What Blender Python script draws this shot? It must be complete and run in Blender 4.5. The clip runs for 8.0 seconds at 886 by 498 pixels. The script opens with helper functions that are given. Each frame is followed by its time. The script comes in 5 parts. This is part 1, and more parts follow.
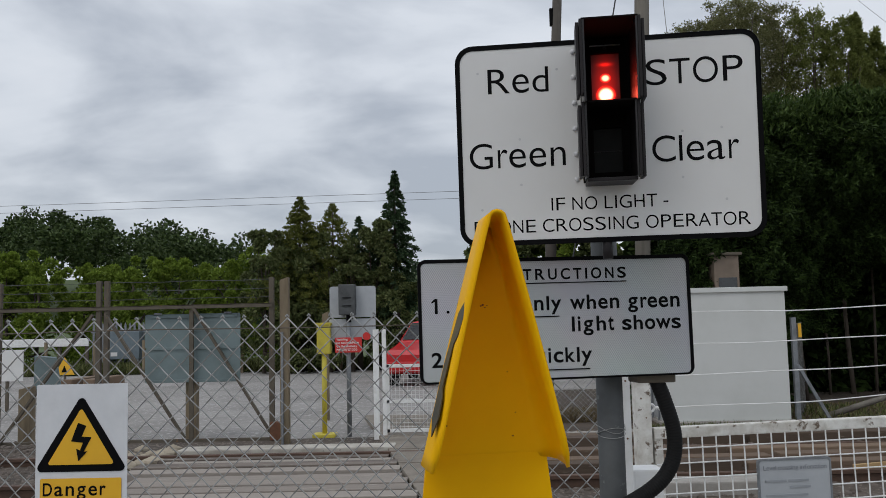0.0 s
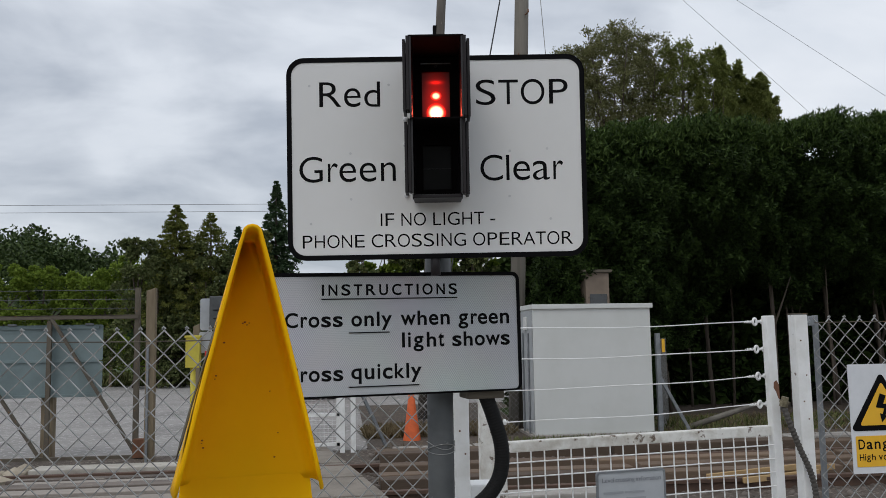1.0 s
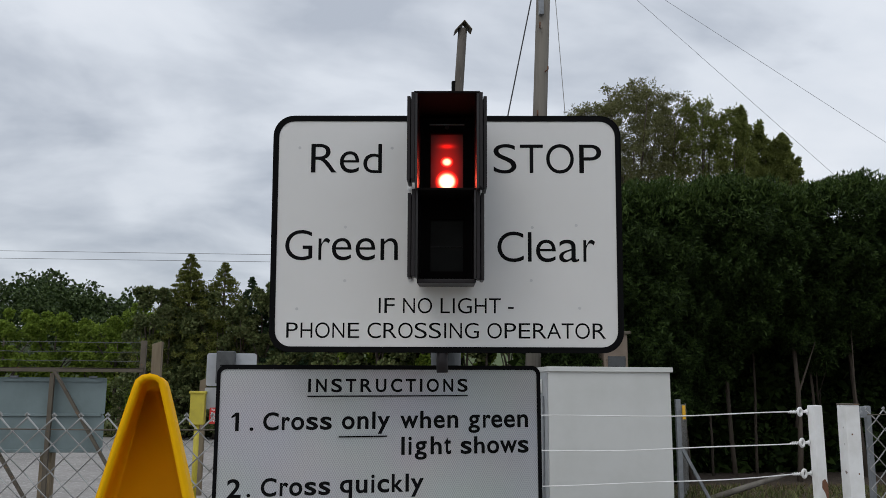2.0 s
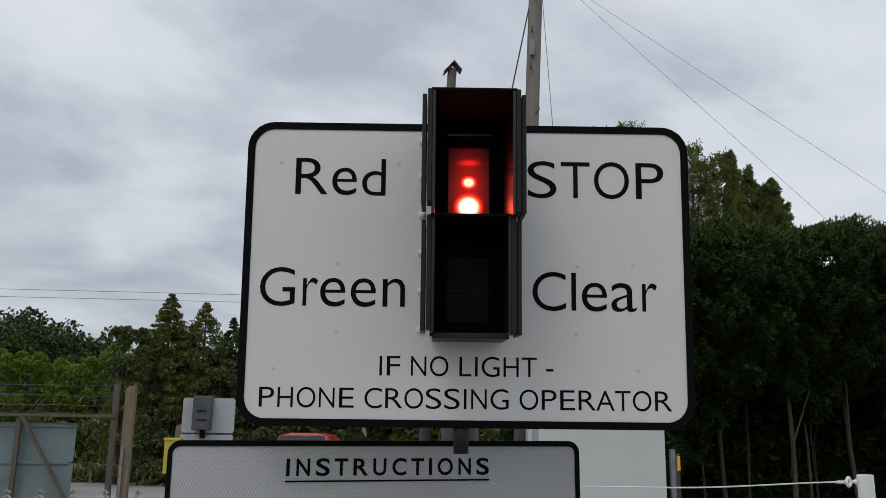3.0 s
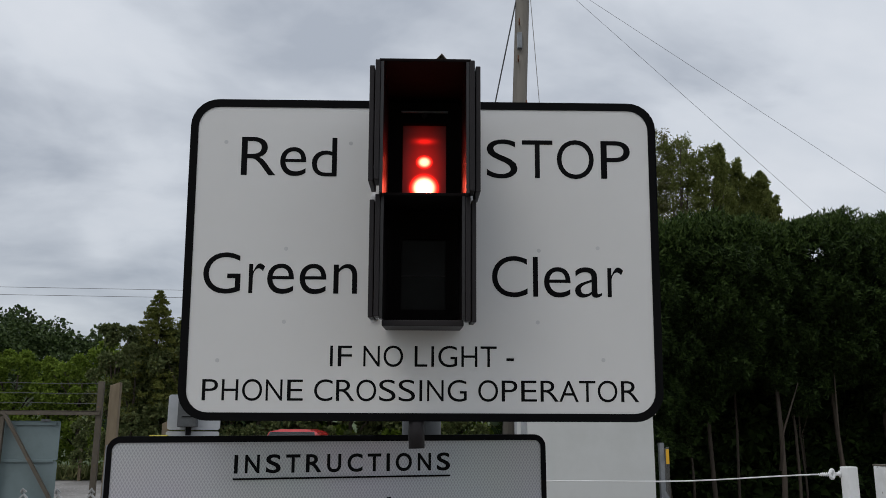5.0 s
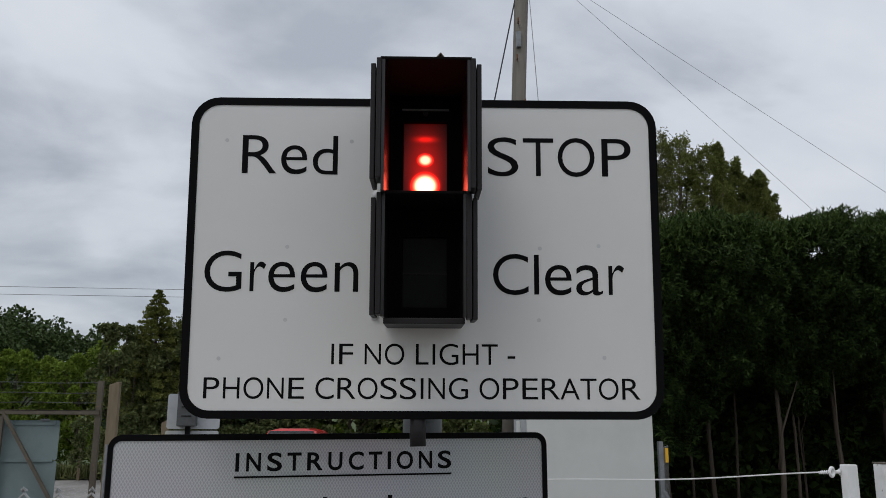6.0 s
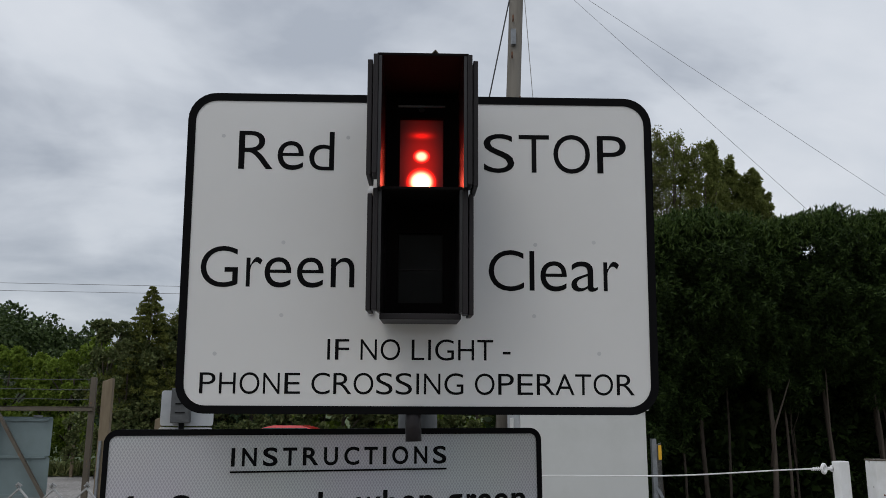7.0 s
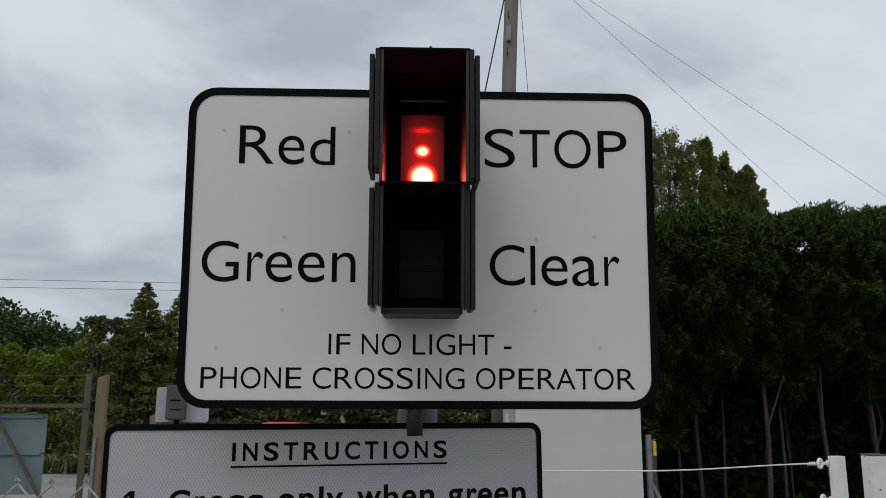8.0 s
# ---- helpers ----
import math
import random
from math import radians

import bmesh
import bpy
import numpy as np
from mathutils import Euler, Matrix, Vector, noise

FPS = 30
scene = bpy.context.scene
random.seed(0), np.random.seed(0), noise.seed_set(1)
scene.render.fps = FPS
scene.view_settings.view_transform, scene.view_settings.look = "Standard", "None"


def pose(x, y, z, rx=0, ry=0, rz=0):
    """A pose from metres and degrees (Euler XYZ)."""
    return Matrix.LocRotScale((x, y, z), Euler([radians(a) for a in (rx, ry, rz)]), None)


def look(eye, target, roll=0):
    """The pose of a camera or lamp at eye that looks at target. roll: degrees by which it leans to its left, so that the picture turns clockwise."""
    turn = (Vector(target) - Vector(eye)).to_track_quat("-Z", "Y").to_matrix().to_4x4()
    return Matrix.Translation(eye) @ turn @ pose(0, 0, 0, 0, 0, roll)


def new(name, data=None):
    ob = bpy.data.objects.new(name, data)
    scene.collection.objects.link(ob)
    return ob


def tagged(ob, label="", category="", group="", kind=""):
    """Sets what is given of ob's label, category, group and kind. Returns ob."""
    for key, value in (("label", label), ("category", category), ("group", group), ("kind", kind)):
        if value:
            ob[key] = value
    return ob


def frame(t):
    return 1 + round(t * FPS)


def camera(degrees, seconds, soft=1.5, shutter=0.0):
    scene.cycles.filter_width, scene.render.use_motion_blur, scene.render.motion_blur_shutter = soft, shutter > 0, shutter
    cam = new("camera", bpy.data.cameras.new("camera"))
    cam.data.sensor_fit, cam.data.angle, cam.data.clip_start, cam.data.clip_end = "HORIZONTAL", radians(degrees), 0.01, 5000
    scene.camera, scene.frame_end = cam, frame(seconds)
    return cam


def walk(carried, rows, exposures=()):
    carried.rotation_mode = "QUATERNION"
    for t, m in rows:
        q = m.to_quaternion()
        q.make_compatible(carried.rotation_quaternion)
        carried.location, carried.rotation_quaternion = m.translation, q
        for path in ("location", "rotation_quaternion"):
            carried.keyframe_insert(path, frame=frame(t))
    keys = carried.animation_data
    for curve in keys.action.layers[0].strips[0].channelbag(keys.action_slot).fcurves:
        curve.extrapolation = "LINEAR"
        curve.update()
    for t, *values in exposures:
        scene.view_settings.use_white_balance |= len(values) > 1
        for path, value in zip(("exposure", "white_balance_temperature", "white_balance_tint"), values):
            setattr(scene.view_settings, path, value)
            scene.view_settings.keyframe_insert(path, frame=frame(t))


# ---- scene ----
cam = camera(55.44, 8.0, soft=0.6)
PATH = [
    (0, (0.0415, -0.1074, 1.5521), (0.0081, 1.8845, 1.7286), -1.31),
    (0.5, (0.0857, -0.1128, 1.5515), (0.2459, 1.8718, 1.741), -1.54),
    (1, (0.1584, -0.1006, 1.5543), (0.3939, 1.875, 1.7572), -0.96),
    (1.5, (0.2113, -0.0251, 1.5806), (0.4046, 1.9509, 1.8218), -0.08),
    (2, (0.1988, 0.144, 1.6476), (0.3962, 2.1072, 1.9743), 0.37),
    (2.2, (0.1739, 0.2225, 1.6679), (0.3728, 2.1805, 2.0239), 0.54),
    (3.3, (0.1965, 0.4981, 1.7028), (0.4391, 2.436, 2.134), 0.82),
    (3.5, (0.2109, 0.5065, 1.7017), (0.458, 2.4443, 2.1302), 0.8),
    (4, (0.2314, 0.5121, 1.7006), (0.4795, 2.4508, 2.1244), 0.63),
    (4.5, (0.2373, 0.515, 1.7004), (0.4869, 2.4547, 2.119), 0.45),
    (6, (0.2338, 0.5161, 1.6983), (0.4886, 2.4563, 2.1111), 0.27),
    (6.5, (0.2341, 0.516, 1.6974), (0.4943, 2.4554, 2.111), 0.37),
    (7, (0.2311, 0.5129, 1.6958), (0.4999, 2.4525, 2.1026), 0.35),
    (7.5, (0.2277, 0.5146, 1.6962), (0.4986, 2.4545, 2.1002), 0.35),
    (8, (0.2232, 0.5138, 1.6933), (0.5045, 2.4534, 2.0922), 0.28),
]
walk(cam, [(t, look(eye, target, roll)) for t, eye, target, roll in PATH], [(0, 0.1), (0.5, 0.17), (1.0, 0.18), (2.2, 0.14), (3.3, 0.0), (8, -0.04)])

# ---- world and sun ----
world = bpy.data.worlds.new("overcast_sky")
scene.world = world
world.use_nodes = True
wn, wl = world.node_tree.nodes, world.node_tree.links
wn.clear()
w_out = wn.new("ShaderNodeOutputWorld")
w_bg = wn.new("ShaderNodeBackground")
w_sky = wn.new("ShaderNodeTexSky")
w_sky.sky_type, w_sky.sun_disc = "NISHITA", False
w_sky.sun_elevation, w_sky.sun_rotation = radians(52), radians(215)
w_co = wn.new("ShaderNodeTexCoord")
w_sep = wn.new("ShaderNodeSeparateXYZ")
wl.new(w_co.outputs["Generated"], w_sep.inputs[0])
w_add = wn.new("ShaderNodeMath")
w_add.operation, w_add.inputs[1].default_value = "ADD", 0.34
w_abs = wn.new("ShaderNodeMath")
w_abs.operation = "ABSOLUTE"
wl.new(w_sep.outputs["Z"], w_abs.inputs[0])
wl.new(w_abs.outputs[0], w_add.inputs[0])
w_div = wn.new("ShaderNodeVectorMath")
w_div.operation = "DIVIDE"
wl.new(w_co.outputs["Generated"], w_div.inputs[0])
w_cmb = wn.new("ShaderNodeCombineXYZ")
for w_i in range(3):
    wl.new(w_add.outputs[0], w_cmb.inputs[w_i])
wl.new(w_cmb.outputs[0], w_div.inputs[1])


def cloud_noise(scale, detail, rough, shift):
    mp = wn.new("ShaderNodeMapping")
    mp.inputs["Location"].default_value = shift
    mp.inputs["Scale"].default_value = (0.8, 1.0, 1.0)
    wl.new(w_div.outputs[0], mp.inputs[0])
    nz = wn.new("ShaderNodeTexNoise")
    nz.inputs["Scale"].default_value, nz.inputs["Detail"].default_value = scale, detail
    nz.inputs["Roughness"].default_value = rough
    nz.inputs["Distortion"].default_value = 0.35
    wl.new(mp.outputs[0], nz.inputs["Vector"])
    return nz.outputs["Fac"]


w_big = cloud_noise(1.7, 6, 0.48, (3.1, 0.4, 0.0))
w_small = cloud_noise(4.6, 5, 0.5, (0.7, 2.2, 1.0))
w_mix = wn.new("ShaderNodeMath")
w_mix.operation, w_mix.inputs[1].default_value = "MULTIPLY_ADD", 0.35
wl.new(w_small, w_mix.inputs[0])
wl.new(w_big, w_mix.inputs[2])
w_ramp = wn.new("ShaderNodeValToRGB")
w_ramp.color_ramp.elements[0].position, w_ramp.color_ramp.elements[0].color = 0.52, (0.34, 0.37, 0.42, 1)
w_ramp.color_ramp.elements[1].position, w_ramp.color_ramp.elements[1].color = 0.95, (0.69, 0.705, 0.735, 1)
w_el = w_ramp.color_ramp.elements.new(0.68)
w_el.color = (0.54, 0.57, 0.615, 1)
wl.new(w_mix.outputs[0], w_ramp.inputs[0])
w_scale = wn.new("ShaderNodeVectorMath")
w_scale.operation, w_scale.inputs["Scale"].default_value = "SCALE", 0.10
wl.new(w_sky.outputs[0], w_scale.inputs[0])
w_cover = wn.new("ShaderNodeMixRGB")
w_cover.inputs[0].default_value = 0.9
wl.new(w_scale.outputs[0], w_cover.inputs[1])
wl.new(w_ramp.outputs[0], w_cover.inputs[2])
wl.new(w_cover.outputs[0], w_bg.inputs[0])
w_high = wn.new("ShaderNodeMath")
w_high.operation, w_high.inputs[1].default_value, w_high.inputs[2].default_value = "MULTIPLY_ADD", 0.52, 1.06
wl.new(w_abs.outputs[0], w_high.inputs[0])
wl.new(w_high.outputs[0], w_bg.inputs[1])
wl.new(w_bg.outputs[0], w_out.inputs[0])

sun_data = bpy.data.lights.new("sun", "SUN")
sun_data.energy, sun_data.angle, sun_data.color = 0.5, radians(25), (1.0, 0.96, 0.9)
sun = new("sun", sun_data)
sun.matrix_world = look((-5.2, -7.4, 11.5), (0, 0, 0))


# ---- materials ----
def material(name, base, rough=0.6, metal=0.0, dark=None, spots=None, scale=6.0, fine=60.0, bump=0.15, amount=0.5, stretch=(1, 1, 1), per_object=0.0, per_island=0.0, light=None, spec=0.5, spot_at=0.64):
    """A surface with broad stains (dark), small flecks (spots) and fine relief."""
    m = bpy.data.materials.new(name)
    m.use_nodes = True
    nt = m.node_tree
    n, l = nt.nodes, nt.links
    bsdf = n["Principled BSDF"]
    co = n.new("ShaderNodeTexCoord")
    mp = n.new("ShaderNodeMapping")
    mp.inputs["Scale"].default_value = stretch
    l.new(co.outputs["Object"], mp.inputs[0])
    big, small = n.new("ShaderNodeTexNoise"), n.new("ShaderNodeTexNoise")
    for tex, s, d in ((big, scale, 5.0), (small, fine, 4.0)):
        tex.inputs["Scale"].default_value, tex.inputs["Detail"].default_value = s, d
        tex.inputs["Roughness"].default_value = 0.6
        l.new(mp.outputs[0], tex.inputs["Vector"])
    colour = None
    mix = n.new("ShaderNodeMixRGB")
    mix.inputs[1].default_value = (*base, 1)
    mix.inputs[2].default_value = (*(dark or [c * 0.6 for c in base]), 1)
    ramp = n.new("ShaderNodeMapRange")
    ramp.inputs["From Min"].default_value, ramp.inputs["From Max"].default_value = 0.42, 0.72
    ramp.inputs["To Max"].default_value = amount
    l.new(big.outputs["Fac"], ramp.inputs["Value"])
    l.new(ramp.outputs[0], mix.inputs[0])
    colour = mix.outputs[0]
    if spots:
        mix2 = n.new("ShaderNodeMixRGB")
        mix2.inputs[2].default_value = (*spots, 1)
        r2 = n.new("ShaderNodeMapRange")
        r2.inputs["From Min"].default_value, r2.inputs["From Max"].default_value = spot_at, spot_at + 0.06
        l.new(small.outputs["Fac"], r2.inputs["Value"])
        l.new(r2.outputs[0], mix2.inputs[0])
        l.new(colour, mix2.inputs[1])
        colour = mix2.outputs[0]
    for src, power in (("obj", per_object), ("isl", per_island)):
        if power:
            if src == "obj":
                rnd = n.new("ShaderNodeObjectInfo").outputs["Random"]
            else:
                rnd = n.new("ShaderNodeNewGeometry").outputs["Random Per Island"]
            mix3 = n.new("ShaderNodeMixRGB")
            mix3.inputs[2].default_value = (*(light or [min(1, c * 1.9) for c in base]), 1)
            mul = n.new("ShaderNodeMath")
            mul.operation, mul.inputs[1].default_value = "MULTIPLY", power
            l.new(rnd, mul.inputs[0])
            l.new(mul.outputs[0], mix3.inputs[0])
            l.new(colour, mix3.inputs[1])
            colour = mix3.outputs[0]
    l.new(colour, bsdf.inputs["Base Color"])
    rr = n.new("ShaderNodeMapRange")
    rr.inputs["To Min"].default_value, rr.inputs["To Max"].default_value = max(0.03, rough - 0.12), min(1, rough + 0.12)
    l.new(big.outputs["Fac"], rr.inputs["Value"])
    l.new(rr.outputs[0], bsdf.inputs["Roughness"])
    bsdf.inputs["Metallic"].default_value = metal
    bsdf.inputs["Specular IOR Level"].default_value = spec
    if bump:
        b = n.new("ShaderNodeBump")
        b.inputs["Strength"].default_value, b.inputs["Distance"].default_value = bump, 0.01
        l.new(small.outputs["Fac"], b.inputs["Height"])
        l.new(b.outputs[0], bsdf.inputs["Normal"])
    return m


M_SIGN = material("white_sign_sheet", (0.72, 0.713, 0.698), 0.4, dark=(0.65, 0.643, 0.625), scale=3, fine=25, bump=0.01, amount=0.6)
M_BLACK = material("black_sign_film", (0.006, 0.006, 0.0065), 0.7, scale=8, bump=0.02, spec=0.05)
M_SPOT = material("grey_rivet_mark", (0.58, 0.58, 0.58), 0.5, scale=20, bump=0.02)
M_LAMP = material("black_lamp_casing", (0.018, 0.015, 0.016), 0.5, spots=(0.06, 0.06, 0.06), fine=90, spot_at=0.72, bump=0.05, spec=0.25)
M_LAMP_IN = material("matt_black_lamp_inside", (0.006, 0.0045, 0.0045), 0.85, bump=0.05, spec=0.1)
M_LAMP_SIDE = material("glossy_black_hood_side", (0.011, 0.009, 0.009), 0.32, bump=0.04, spec=0.5)
M_BOLT = material("white_painted_bolt", (0.62, 0.62, 0.63), 0.45, scale=40, bump=0.05)
M_GALV = material("weathered_galvanised_steel", (0.24, 0.255, 0.27), 0.55, 0.35, dark=(0.13, 0.14, 0.15), spots=(0.36, 0.38, 0.39), scale=9, fine=45, bump=0.1, amount=0.8)
M_WIRE = material("galvanised_fence_wire", (0.36, 0.36, 0.35), 0.42, 0.4, dark=(0.09, 0.085, 0.075), scale=18, bump=0.05, amount=0.8)
M_POLEG = material("dull_dark_galvanised_tube", (0.085, 0.09, 0.092), 0.65, 0.15, dark=(0.045, 0.047, 0.048), spots=(0.17, 0.175, 0.17), scale=8, fine=30, bump=0.1, amount=0.9, spot_at=0.66)
M_BRASS = material("dull_brass", (0.23, 0.20, 0.13), 0.5, 0.6, dark=(0.10, 0.085, 0.06), scale=40, fine=120, bump=0.2, amount=0.9)
M_SOIL = material("shade_toned_trackside_soil", (0.075, 0.055, 0.04), 0.95, dark=(0.035, 0.028, 0.02), spots=(0.15, 0.115, 0.08), scale=1.5, fine=18, bump=0.8, amount=0.9, spot_at=0.58)
M_OLDBEAM = material("old_brown_timber_beam", (0.065, 0.045, 0.032), 0.9, dark=(0.05, 0.035, 0.025), spots=(0.17, 0.14, 0.11), scale=4, fine=36, bump=0.5, stretch=(0.12, 1, 1), amount=0.9, per_object=0.8, light=(0.22, 0.15, 0.10))
M_LINE = material("weathered_overhead_line", (0.18, 0.18, 0.185), 0.6, bump=0)
M_BLACKWIRE = material("dark_cable", (0.03, 0.03, 0.033), 0.6, bump=0)
M_YELLOW = material("yellow_plastic", (0.92, 0.50, 0.003), 0.45, dark=(0.80, 0.38, 0.002), scale=4, fine=30, bump=0.03, amount=0.6, spec=0.08)
M_FADED = material("faded_black_ink", (0.035, 0.03, 0.018), 0.6, dark=(0.12, 0.08, 0.01), scale=30, fine=80, bump=0.02, amount=0.9)
M_GRIME = material("brown_grime_fleck", (0.20, 0.065, 0.010), 0.8)
M_WPAINT = material("chipped_white_paint", (0.80, 0.80, 0.79), 0.5, dark=(0.60, 0.59, 0.55), spots=(0.17, 0.13, 0.10), scale=10, fine=26, bump=0.15, amount=0.7, spot_at=0.69)
M_WFLAKE = material("flaking_white_paint", (0.72, 0.71, 0.67), 0.6, dark=(0.40, 0.36, 0.30), spots=(0.14, 0.10, 0.07), scale=16, fine=34, bump=0.3, amount=0.9, spot_at=0.60)
M_RUST = material("rusty_steel", (0.17, 0.075, 0.04), 0.85, dark=(0.08, 0.04, 0.025), scale=12, fine=80, bump=0.3)
M_RUBBER = material("black_ribbed_plastic", (0.010, 0.010, 0.010), 0.65, bump=0.05, spec=0.15)
M_HOSE = material("grey_brown_ribbed_hose", (0.065, 0.058, 0.05), 0.6, dark=(0.035, 0.03, 0.027), bump=0.1)
M_INFO = material("grey_information_panel", (0.42, 0.44, 0.46), 0.5, dark=(0.34, 0.36, 0.38), scale=14, bump=0.03)
M_INFOINK = material("faded_grey_ink", (0.20, 0.21, 0.23), 0.6, bump=0)
M_INFOINK2 = material("very_faded_ink", (0.34, 0.36, 0.38), 0.6, bump=0)
M_DANGER = material("danger_sign_white", (0.68, 0.69, 0.71), 0.45, dark=(0.5, 0.51, 0.53), scale=9, bump=0.03)
M_DYELLOW = material("danger_sign_yellow", (0.80, 0.44, 0.022), 0.45, dark=(0.66, 0.35, 0.02), scale=9, bump=0.03)
M_WOOD = material("weathered_timber", (0.215, 0.17, 0.11), 0.8, dark=(0.10, 0.075, 0.045), scale=8, fine=50, bump=0.3, stretch=(1, 1, 0.15), amount=0.9)
M_SLEEPER = material("weathered_crossing_board", (0.15, 0.12, 0.10), 0.85, dark=(0.055, 0.045, 0.038), spots=(0.34, 0.31, 0.27), scale=5, fine=30, bump=0.5, stretch=(0.15, 1, 1), amount=1.0, per_object=0.9, light=(0.36, 0.32, 0.28), spot_at=0.6)
M_NEWWOOD = material("new_yellow_timber", (0.36, 0.24, 0.11), 0.7, dark=(0.22, 0.13, 0.055), scale=6, fine=40, bump=0.15, stretch=(0.2, 1, 1), per_object=0.3)
M_CONC = material("pale_worn_concrete", (0.34, 0.32, 0.29), 0.85, dark=(0.20, 0.18, 0.16), spots=(0.46, 0.44, 0.41), scale=3, fine=40, bump=0.3, amount=0.8)
M_EDGE = material("bleached_concrete_edge", (0.47, 0.44, 0.39), 0.85, dark=(0.27, 0.24, 0.20), spots=(0.20, 0.18, 0.16), scale=3, fine=22, bump=0.35, amount=0.9, spot_at=0.64)
M_PATH = material("worn_brown_grey_path_concrete", (0.23, 0.20, 0.165), 0.9, dark=(0.13, 0.11, 0.09), spots=(0.32, 0.29, 0.25), scale=2.5, fine=34, bump=0.35, amount=0.9)
M_STONE = material("rubble_stone", (0.30, 0.26, 0.20), 0.9, dark=(0.14, 0.115, 0.085), scale=9, fine=40, bump=0.4, per_object=0.4, amount=0.8)
M_RAIL = material("brown_rail_steel", (0.11, 0.065, 0.045), 0.7, 0.3, dark=(0.05, 0.035, 0.03), scale=8, bump=0.2)
M_CAB = material("pale_grey_cabinet_paint", (0.62, 0.63, 0.61), 0.5, dark=(0.53, 0.54, 0.51), scale=1.6, fine=30, bump=0.02, amount=0.6)
M_CABEDGE = material("grey_cabinet_trim", (0.38, 0.40, 0.41), 0.5, dark=(0.28, 0.29, 0.30), scale=6, bump=0.05)
M_BOARD = material("blue_grey_sign_back", (0.18, 0.235, 0.24), 0.6, 0.1, dark=(0.12, 0.16, 0.165), scale=3, fine=40, bump=0.04, amount=0.7)
M_GATEFR = material("brown_weathered_gate_frame", (0.115, 0.097, 0.072), 0.75, 0.1, dark=(0.085, 0.07, 0.055), spots=(0.22, 0.12, 0.06), scale=6, fine=25, bump=0.2, amount=0.8)
M_RED = material("red_notice", (0.62, 0.03, 0.025), 0.5, scale=10, bump=0.02)
M_REDCAR = material("red_car_paint", (0.55, 0.018, 0.02), 0.22, scale=2, bump=0, spec=0.7)
M_GLASS = material("dark_car_glass", (0.02, 0.025, 0.03), 0.08, bump=0, spec=0.8)
M_PHONE = material("faded_yellow_paint", (0.62, 0.52, 0.06), 0.55, dark=(0.45, 0.37, 0.06), scale=12, bump=0.05)
M_ORANGE = material("orange_cone_plastic", (0.72, 0.13, 0.03), 0.55, dark=(0.45, 0.09, 0.03), scale=12, bump=0.05)
M_POLE = material("grey_telegraph_pole_wood", (0.17, 0.155, 0.13), 0.85, dark=(0.065, 0.055, 0.045), scale=6, fine=50, bump=0.35, stretch=(1, 1, 0.08), amount=0.9)
M_DARKPOLE = material("dark_mottled_pole_wood", (0.10, 0.088, 0.075), 0.9, dark=(0.04, 0.034, 0.028), spots=(0.22, 0.20, 0.17), scale=5, fine=24, bump=0.35, stretch=(1, 1, 0.2), amount=0.9, spot_at=0.66)
M_BARK = material("grey_brown_bark", (0.085, 0.066, 0.050), 0.9, dark=(0.05, 0.04, 0.03), scale=8, bump=0.5, stretch=(1, 1, 0.25))
M_BEIGE = material("beige_shed_board", (0.22, 0.17, 0.13), 0.8, dark=(0.14, 0.11, 0.08), scale=6, bump=0.1)
M_BLUE = material("blue_grey_sheet_steel", (0.15, 0.19, 0.215), 0.6, scale=4, bump=0.05)


def leaf_material(name, base, light, rough=0.55, through_light=0.0):
    m = material(name, base, rough, dark=[c * 0.55 for c in base], scale=0.9, fine=6, bump=0, amount=0.6, per_island=0.9, light=light, spec=0.12)
    if through_light:
        n, l = m.node_tree.nodes, m.node_tree.links
        thin, mix = n.new("ShaderNodeBsdfTranslucent"), n.new("ShaderNodeMixShader")
        bsdf = n["Principled BSDF"]
        l.new(bsdf.inputs["Base Color"].links[0].from_socket, thin.inputs["Color"])
        mix.inputs[0].default_value = through_light
        l.new(bsdf.outputs[0], mix.inputs[1])
        l.new(thin.outputs[0], mix.inputs[2])
        l.new(mix.outputs[0], n["Material Output"].inputs["Surface"])
    return m


M_HEDGE = leaf_material("dark_conifer_hedge_foliage", (0.008, 0.018, 0.0045), (0.052, 0.086, 0.02))
# Fresh growth on top; the lit fringe is put into its lighter colour too.
M_HEDGETIP = leaf_material("lit_top_hedge_growth", (0.022, 0.045, 0.010), (0.085, 0.13, 0.032))
M_BIRCH = leaf_material("olive_green_leaves", (0.125, 0.128, 0.052), (0.26, 0.26, 0.12), through_light=0.5)
M_POPLAR = leaf_material("fresh_green_leaves", (0.125, 0.148, 0.042), (0.27, 0.30, 0.09), through_light=0.5)
M_BUSH = leaf_material("bright_bush_leaves", (0.105, 0.165, 0.02), (0.25, 0.33, 0.055), through_light=0.3)
M_BUSHD = leaf_material("dull_bush_leaves", (0.06, 0.085, 0.028), (0.17, 0.19, 0.075))
M_CONIFER = leaf_material("blue_green_conifer_foliage", (0.035, 0.065, 0.033), (0.09, 0.14, 0.066), through_light=0.3)
M_CONIFERY = leaf_material("yellow_green_conifer_foliage", (0.105, 0.13, 0.03), (0.25, 0.26, 0.075), through_light=0.4)
M_FAR = leaf_material("far_wood_leaves", (0.032, 0.055, 0.018), (0.085, 0.12, 0.04))
M_GRASS = leaf_material("rough_grass", (0.06, 0.085, 0.025), (0.17, 0.17, 0.07))


def ground_material():
    m = material("gravel_yard_and_verge", (0.285, 0.27, 0.255), 0.9, dark=(0.17, 0.16, 0.15), spots=(0.42, 0.40, 0.385), scale=0.6, fine=13, bump=0.5, amount=0.9, spot_at=0.57)
    return m


